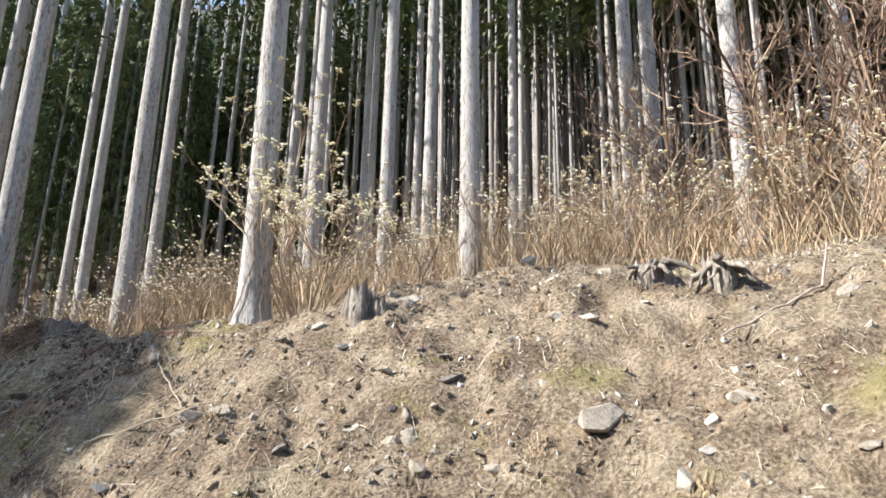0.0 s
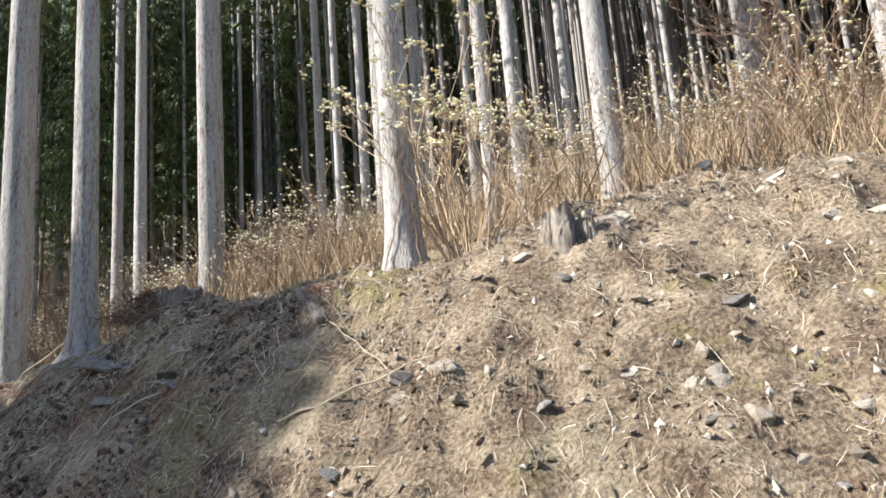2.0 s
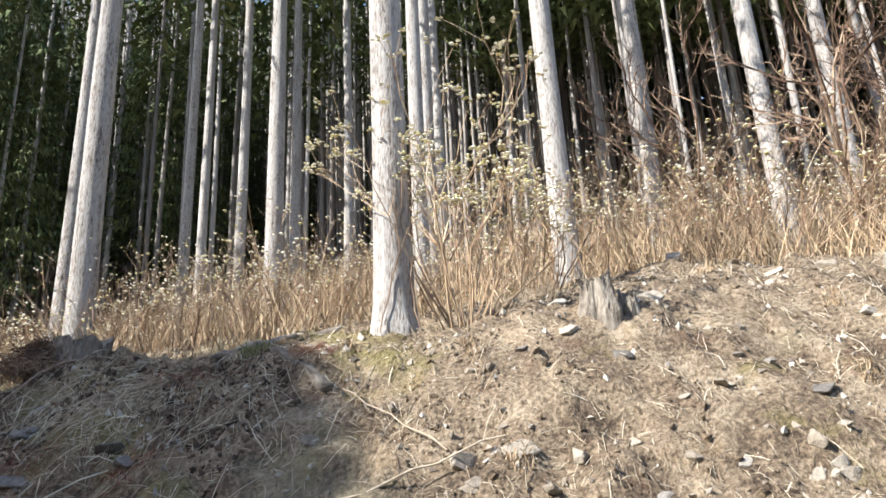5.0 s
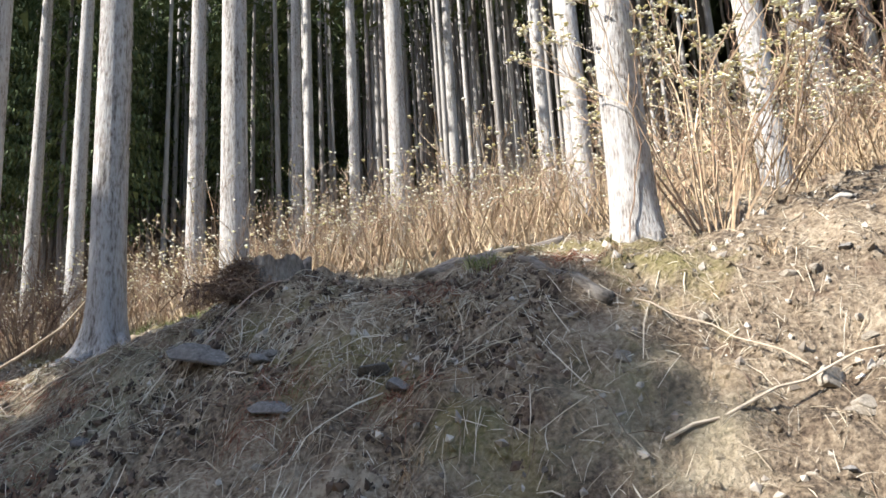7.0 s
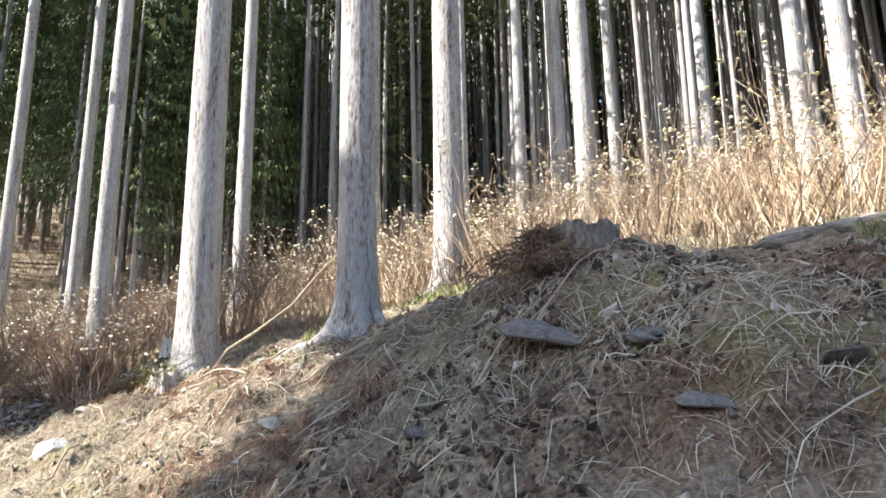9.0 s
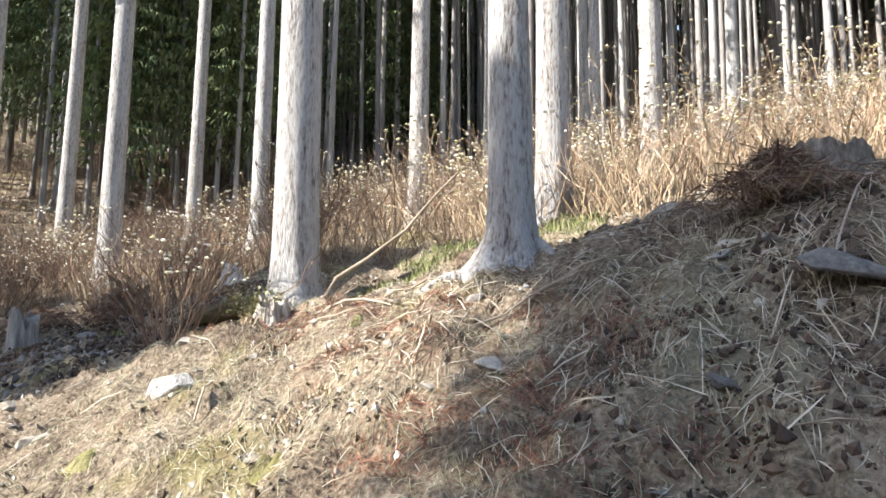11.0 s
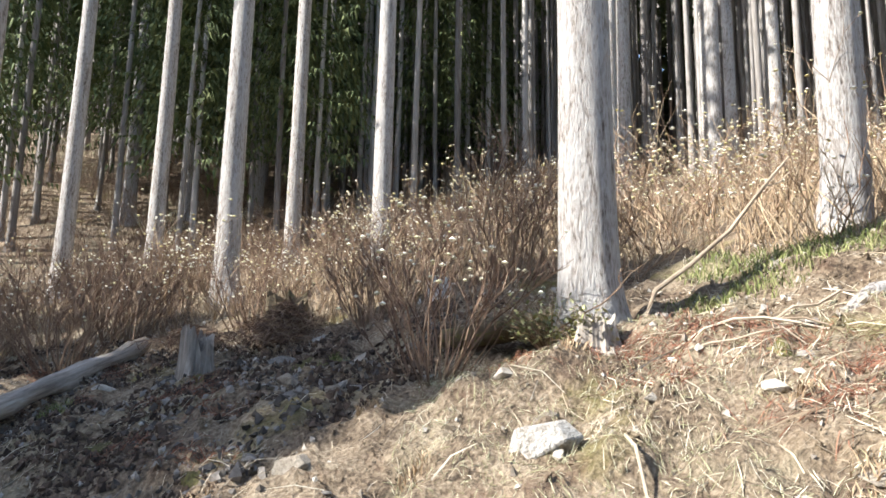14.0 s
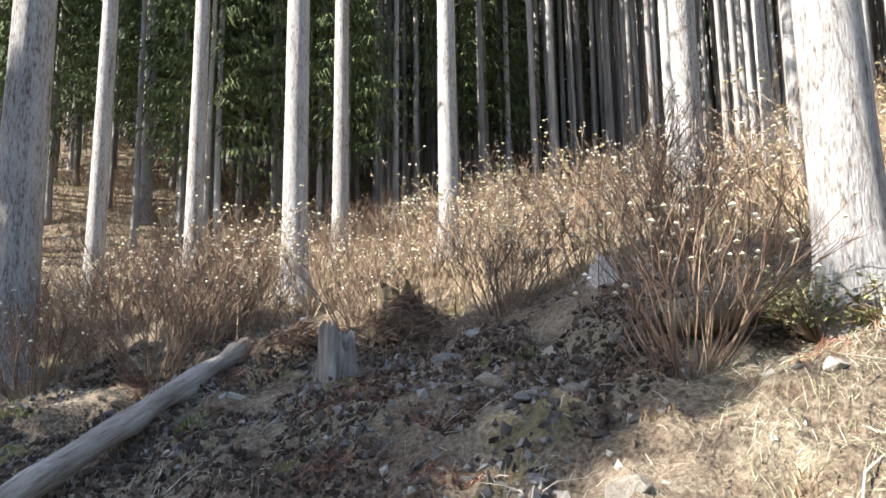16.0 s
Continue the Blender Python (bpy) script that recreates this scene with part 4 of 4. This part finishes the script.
for k in range(240):
    s = rnd.uniform(-1.0, 6.3) if k % 3 else rnd.uniform(6.0, 20.5)
    toe = float(np.interp(s, KNOTS, TOE))
    d = rnd.uniform(max(2.3, toe), (5.2 if s > 5 else 7.5))
    dark = s > 14 and rnd.random() < 0.6 or rnd.random() < (0.06 if s < 6.3 else 0.3)
    w = 0.06 + 0.19 * rnd.random() ** 2.2
    ob = new("rock", (DARK if dark else PALE)[rnd.randrange(4)])
    ob.matrix_world = Matrix.LocRotScale(place(s, d, -0.07 * w), Euler((rnd.uniform(-0.3, 0.3), rnd.uniform(-0.3, 0.3), rnd.uniform(0, 6.28))), Vector((w, w, w)))
    tagged(ob, "small dark stone lying among litter" if dark else "small pale stone lying among straw", "rock", "small stones on the bank")


# ---- litter, grass, ferns ----
def litter(count, seed, name, label, category, mat, long_, wide, area):
    r = random.Random(seed)
    verts, faces = [], []
    for _ in range(count):
        s, d = area(r)
        if s is None:
            continue
        p = place(s, d, r.uniform(0.0, 0.025))
        q_s, q_d = s + r.gauss(0, 1), d + r.gauss(0, 1)
        way = place(q_s, q_d) - place(s, d)
        way = Vector((way.x, way.y, 0)).normalized()
        length = long_ * r.uniform(0.4, 1.5)
        end = p + way * length
        es, ed = plan_of(end.x, end.y)
        end.z = float(height(es, ed)) + r.uniform(0.0, 0.05)
        mid = (p + end) / 2 + Vector((r.uniform(-0.1, 0.1) * length, r.uniform(-0.1, 0.1) * length, r.uniform(0, 0.12) * length))
        w = wide * r.uniform(0.6, 1.5)
        tube(verts, faces, [p, mid, end], [w, w, w * 0.4], 3, False)
    tagged(new(name, mesh_of(name, verts, faces, mat)), label, category, kind="stuff")


def on_bank(r):
    s = r.uniform(-2.5, 21.5)
    toe = float(np.interp(s, KNOTS, TOE))
    d = max(2.2, toe) + (5.0 if s > 5 else 7.5 - 0.3 * max(0, s)) * r.random() ** 1.15 * (1.0 if s > 5 else 0.8)
    if float(grain(s * 1.1 + 3, d * 1.1)) * 0.6 + float(grain(s * 3.1, d * 3.1 + 7)) * 0.4 < 0.47 and r.random() < 0.8:
        return None, None
    if s > 15.2 and r.random() < 0.45:
        return None, None
    return s, d


def in_shade_brush(r):
    s, d = r.gauss(9.0, 1.7), r.gauss(4.0, 0.6)
    return (s, d) if 2.6 < d < 5.4 else (None, None)


litter(32000, 1, "straw_litter", "pale straw and dry stems strewn over the bank", "litter", M_STRAW, 0.07, 0.0017, on_bank)
litter(800, 2, "twig_litter", "dry twigs and stalks lying on the bank", "litter", M_STRAW, 0.2, 0.0026, on_bank)


def on_sunny_toe(r):
    s = r.uniform(9.6, 15.4)
    d = r.uniform(1.6, 4.7)
    if s > 13.6 + 0.45 * (d - 2.0) or float(grain(s * 2.3 + 8, d * 2.3)) < 0.3:
        return None, None
    return s, d


litter(13000, 6, "short_straw", "bleached short straw matted over the sunlit bank", "litter", M_PALE_STRAW, 0.042, 0.0013, on_sunny_toe)


def moss_patch(s, d, wide, seed):
    """A low uneven cushion that follows the ground."""
    r = random.Random(seed)
    v, f = [], []
    rings, sides = 7, 22
    centre = place(s, d)
    v.append(place(s, d, 0.022) - centre)
    for k in range(1, rings + 1):
        for i in range(sides):
            a = 6.28319 * i / sides
            q = wide * k / rings * (0.55 + 0.9 * float(grain(math.cos(a) * 2.2 + seed, math.sin(a) * 2.2 + seed * 3)))
            up = 0.03 * (1 - (k / rings) ** 2) - 0.012 + r.uniform(-0.006, 0.008)
            v.append(place(s + q * math.cos(a), d + q * 0.7 * math.sin(a), up) - centre)
    for i in range(sides):
        f.append((0, 1 + i, 1 + (i + 1) % sides))
    for k in range(rings - 1):
        for i in range(sides):
            j = (i + 1) % sides
            f.append((1 + k * sides + i, 1 + (k + 1) * sides + i, 1 + (k + 1) * sides + j, 1 + k * sides + j))
    ob = new("moss_cushion", mesh_of("moss_cushion", v, f, M_CUSHION, True))
    ob.location = centre
    tagged(ob, "yellow-green moss cushion on bare soil", "moss", "moss cushions on the bank")


for k, (s, d, wide) in enumerate(((16.9, 3.35, 0.16), (17.7, 4.35, 0.12), (17.2, 4.6, 0.15), (14.3, 2.2, 0.2), (15.3, 2.9, 0.12), (13.2, 2.6, 0.17), (12.6, 2.3, 0.14), (11.9, 2.7, 0.12), (19.4, 3.2, 0.22), (20.3, 3.5, 0.2), (18.6, 4.9, 0.12), (14.0, 5.2, 0.14), (16.1, 4.7, 0.1), (12.3, 4.1, 0.1))):
    moss_patch(s, d, wide, 60 + k)
CLUMPS = [(rnd.uniform(6.5, 20), rnd.uniform(3.0, 5.0)) for _ in range(18)] + [(12.6, 4.35), (13.0, 4.3), (11.9, 3.9), (12.1, 3.6), (11.4, 3.5), (10.7, 3.35), (10.5, 2.9), (11.2, 2.75), (13.3, 4.4), (12.75, 4.6), (13.9, 4.1), (10.9, 3.9), (10.6, 3.2), (10.2, 3.6), (11.6, 4.0), (12.3, 4.2), (7.2, 5.0), (12.9, 4.0), (9.8, 3.1), (11.1, 3.0)]


def in_clumps(r):
    s, d = CLUMPS[r.randrange(len(CLUMPS))]
    return s + r.gauss(0, 0.15), d + r.gauss(0, 0.085)


litter(7500, 4, "needle_litter", "rust-red fallen cedar needles in clumps", "litter", M_RUST, 0.06, 0.0016, in_clumps)
litter(3200, 3, "brush_litter", "heaped dead brush below the old stump", "litter", M_STRAW, 0.15, 0.0023, in_shade_brush)
litter(190, 9, "stalk_litter", "long broken stalks lying below the old stump", "litter", M_STRAW, 0.32, 0.0038, in_shade_brush)


def clods(count, seed, name, label, mat, small, large, area):
    """Crumbs of soil and stone, each a small irregular block."""
    r = random.Random(seed)
    verts, faces = [], []
    for _ in range(count):
        s, d = area(r)
        if s is None:
            continue
        p = place(s, d, 0.0)
        w = small + (large - small) * r.random() ** 3
        turn = Euler((r.uniform(0, 6), r.uniform(0, 6), r.uniform(0, 6))).to_matrix()
        n = len(verts)
        for q in ((1, 0, 0), (-1, 0, 0), (0, 0.8, 0), (0, -0.8, 0), (0, 0, 0.55), (0, 0, -0.55)):
            verts.append(p + turn @ (Vector(q) * w * r.uniform(0.6, 1.2)))
        faces += [(n, n + 2, n + 4), (n + 2, n + 1, n + 4), (n + 1, n + 3, n + 4), (n + 3, n, n + 4), (n + 2, n, n + 5), (n + 1, n + 2, n + 5), (n + 3, n + 1, n + 5), (n, n + 3, n + 5)]
    tagged(new(name, mesh_of(name, verts, faces, mat)), label, "gravel", kind="stuff")


clods(22000, 21, "soil_crumbs", "brown crumbs of soil on the bank", M_GROUND, 0.012, 0.05, on_bank)
clods(13000, 22, "gravel", "pale stone chips scattered on the bank", M_CHIP, 0.007, 0.05, on_bank)


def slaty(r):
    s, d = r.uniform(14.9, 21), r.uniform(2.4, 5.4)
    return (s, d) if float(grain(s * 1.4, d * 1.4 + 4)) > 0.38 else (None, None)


# dark crumbs follow the shaded parts of the bank to deepen their shade
def in_shaded_humus(r):
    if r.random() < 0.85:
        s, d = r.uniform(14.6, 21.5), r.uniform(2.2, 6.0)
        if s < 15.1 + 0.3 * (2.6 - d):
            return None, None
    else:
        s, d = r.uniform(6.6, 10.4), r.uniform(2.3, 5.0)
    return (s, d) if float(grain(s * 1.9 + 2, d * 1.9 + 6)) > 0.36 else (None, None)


clods(38000, 25, "humus_crumbs", "reddish humus crumbs, coloured dark to deepen the shade on the bank", M_SHADE_HUMUS, 0.012, 0.058, in_shaded_humus)
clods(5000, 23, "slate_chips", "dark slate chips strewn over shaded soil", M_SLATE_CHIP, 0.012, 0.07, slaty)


def brush_pile(s, d, count, reach, tall, seed, label):
    """Dead twigs heaped over an old stump."""
    r = random.Random(seed)
    v, f = [], []
    for _ in range(count):
        a, q = r.uniform(0, 6.28), reach * abs(r.gauss(0, 0.5))
        p = Vector((q * math.cos(a), q * math.sin(a), tall * r.random() * max(0.1, 1 - q / reach)))
        way = Vector((r.gauss(0, 1), r.gauss(0, 1), r.gauss(-0.2, 0.5))).normalized() * r.uniform(0.12, 0.4)
        w = r.uniform(0.002, 0.005)
        tube(v, f, [p - way * 0.5, p + Vector((0, 0, 0.04)), p + way * 0.5], [w, w, w * 0.5], 3, False)
    ob = new("brush_pile", mesh_of("brush_pile", v, f, M_BROWN_STEM))
    ob.location = place(s, d)
    tagged(ob, label, "brush", kind="stuff")


brush_pile(9.52, 4.72, 1100, 0.55, 0.36, 41, "dark heap of dead twigs over an old stump")
brush_pile(17.6, 6.1, 1500, 0.85, 0.5, 42, "brown heap of dead twigs behind a stump")
brush_pile(18.7, 5.7, 500, 0.6, 0.25, 43, "dead twigs heaped beside a fallen log")


TUFTS = {}


def tuft(s, d, blades, tall, spread, seed, mat, name, label, category, slim=1.0):
    r = random.Random(seed)
    v, f = TUFTS.setdefault((name, label, category, mat), ([], []))
    for _ in range(blades):
        a, q = r.uniform(0, 6.28), spread * math.sqrt(r.random())
        gs, gd = s + q * math.cos(a), d + q * math.sin(a)
        p = place(gs, gd, -0.01)
        h = tall * r.uniform(0.5, 1.2)
        lean = Vector((r.uniform(-0.5, 0.5), r.uniform(-0.5, 0.5), 1)) * h
        b = r.uniform(0, 3.14)
        w = Vector((math.cos(b), math.sin(b), 0)) * r.uniform(0.003, 0.006) * slim
        n = len(v)
        mid, tip = p + lean * 0.6, p + lean + Vector((lean.x * 0.5, lean.y * 0.5, -0.12 * h))
        v += [p - w, p + w, mid + w * 0.8, mid - w * 0.8, tip]
        f += [(n, n + 1, n + 2, n + 3), (n + 3, n + 2, n + 4)]


GREEN = "fresh green grass growing between cedar trunks"
for k, (s, d, n, h, sp) in enumerate(((12.4, 5.6, 500, 0.11, 0.4), (12.9, 5.3, 350, 0.1, 0.28), (12.0, 6.3, 600, 0.13, 0.5), (11.4, 6.4, 300, 0.13, 0.35), (12.9, 6.4, 500, 0.12, 0.45), (18.15, 3.8, 160, 0.12, 0.13), (7.4, 5.0, 140, 0.12, 0.13), (20.3, 3.6, 160, 0.1, 0.25), (15.7, 4.6, 120, 0.08, 0.14))):
    tuft(s, d, n, h, sp, 800 + k, M_GRASS, "green_grass", GREEN if k < 5 else "small patches of green grass on bare soil", "grass")
for k in range(30):
    s = rnd.uniform(-1, 20)
    d = rnd.uniform(2.6 if s > 4 else 3.6, 5.0 if s > 5 else 6.8)
    tuft(s, d, 60, 0.085, 0.09, 900 + k, M_DRYGRASS, "dry_grass", "withered straw-coloured grass scattered over the bank", "grass")


for k in range(30):
    s = rnd.uniform(6.8, 10.6) if k < 20 else rnd.uniform(10.6, 13.4)
    d = rnd.uniform(2.7, 4.9) if k < 20 else rnd.uniform(2.7, 4.3)
    tuft(s, d, 80, rnd.uniform(0.05, 0.10), rnd.uniform(0.12, 0.26), 1000 + k, M_STRAW, "dead_grass", "low grey-brown dead grass on the bank", "grass", 0.5)
for (name, label, category, mat), (v, f) in TUFTS.items():
    tagged(new(name, mesh_of(name, v, f, mat)), label, category, kind="stuff")


def leafy(s, d, count, tall, spread, seed, label):
    r = random.Random(seed)
    v, f, tv, tf = [], [], [], []
    for _ in range(count):
        a, q = r.uniform(0, 6.28), spread * math.sqrt(r.random())
        top = Vector((q * math.cos(a), q * math.sin(a), tall * r.uniform(0.25, 1.0) * (1 - 0.4 * q / spread)))
        tube(tv, tf, [top * 0.1 - Vector((0, 0, 0.05)), top * 0.6 + Vector((0, 0, 0.03)), top], [0.004, 0.003, 0.002], 3, False)
        for _ in range(9):
            c = top * r.uniform(0.55, 1.0) + Vector((r.uniform(-0.06, 0.06), r.uniform(-0.06, 0.06), r.uniform(-0.04, 0.05)))
            way = Vector((r.uniform(-1, 1), r.uniform(-1, 1), r.uniform(-0.3, 0.6))).normalized()
            side = way.cross(Vector((0, 0, 1))).normalized()
            l = r.uniform(0.03, 0.06)
            n = len(v)
            v += [c, c + way * l * 0.5 + side * l * 0.28, c + way * l, c + way * l * 0.5 - side * l * 0.28]
            f.append((n, n + 1, n + 2, n + 3))
    ob = thing("evergreen_shrub", place(s, d), label, "shrub")
    tagged(part("branchwork", mesh_of("branchwork", tv, tf, M_STEM), ob), kind="stuff")
    tagged(part("foliage", mesh_of("foliage", v, f, M_LEAF), ob, "small green leaves"), kind="stuff")


leafy(13.85, 4.78, 120, 0.55, 0.42, 61, "small evergreen shrub at the foot of a cedar")
leafy(13.5, 4.5, 60, 0.35, 0.24, 62, "low evergreen shrub covering a mossy stump")
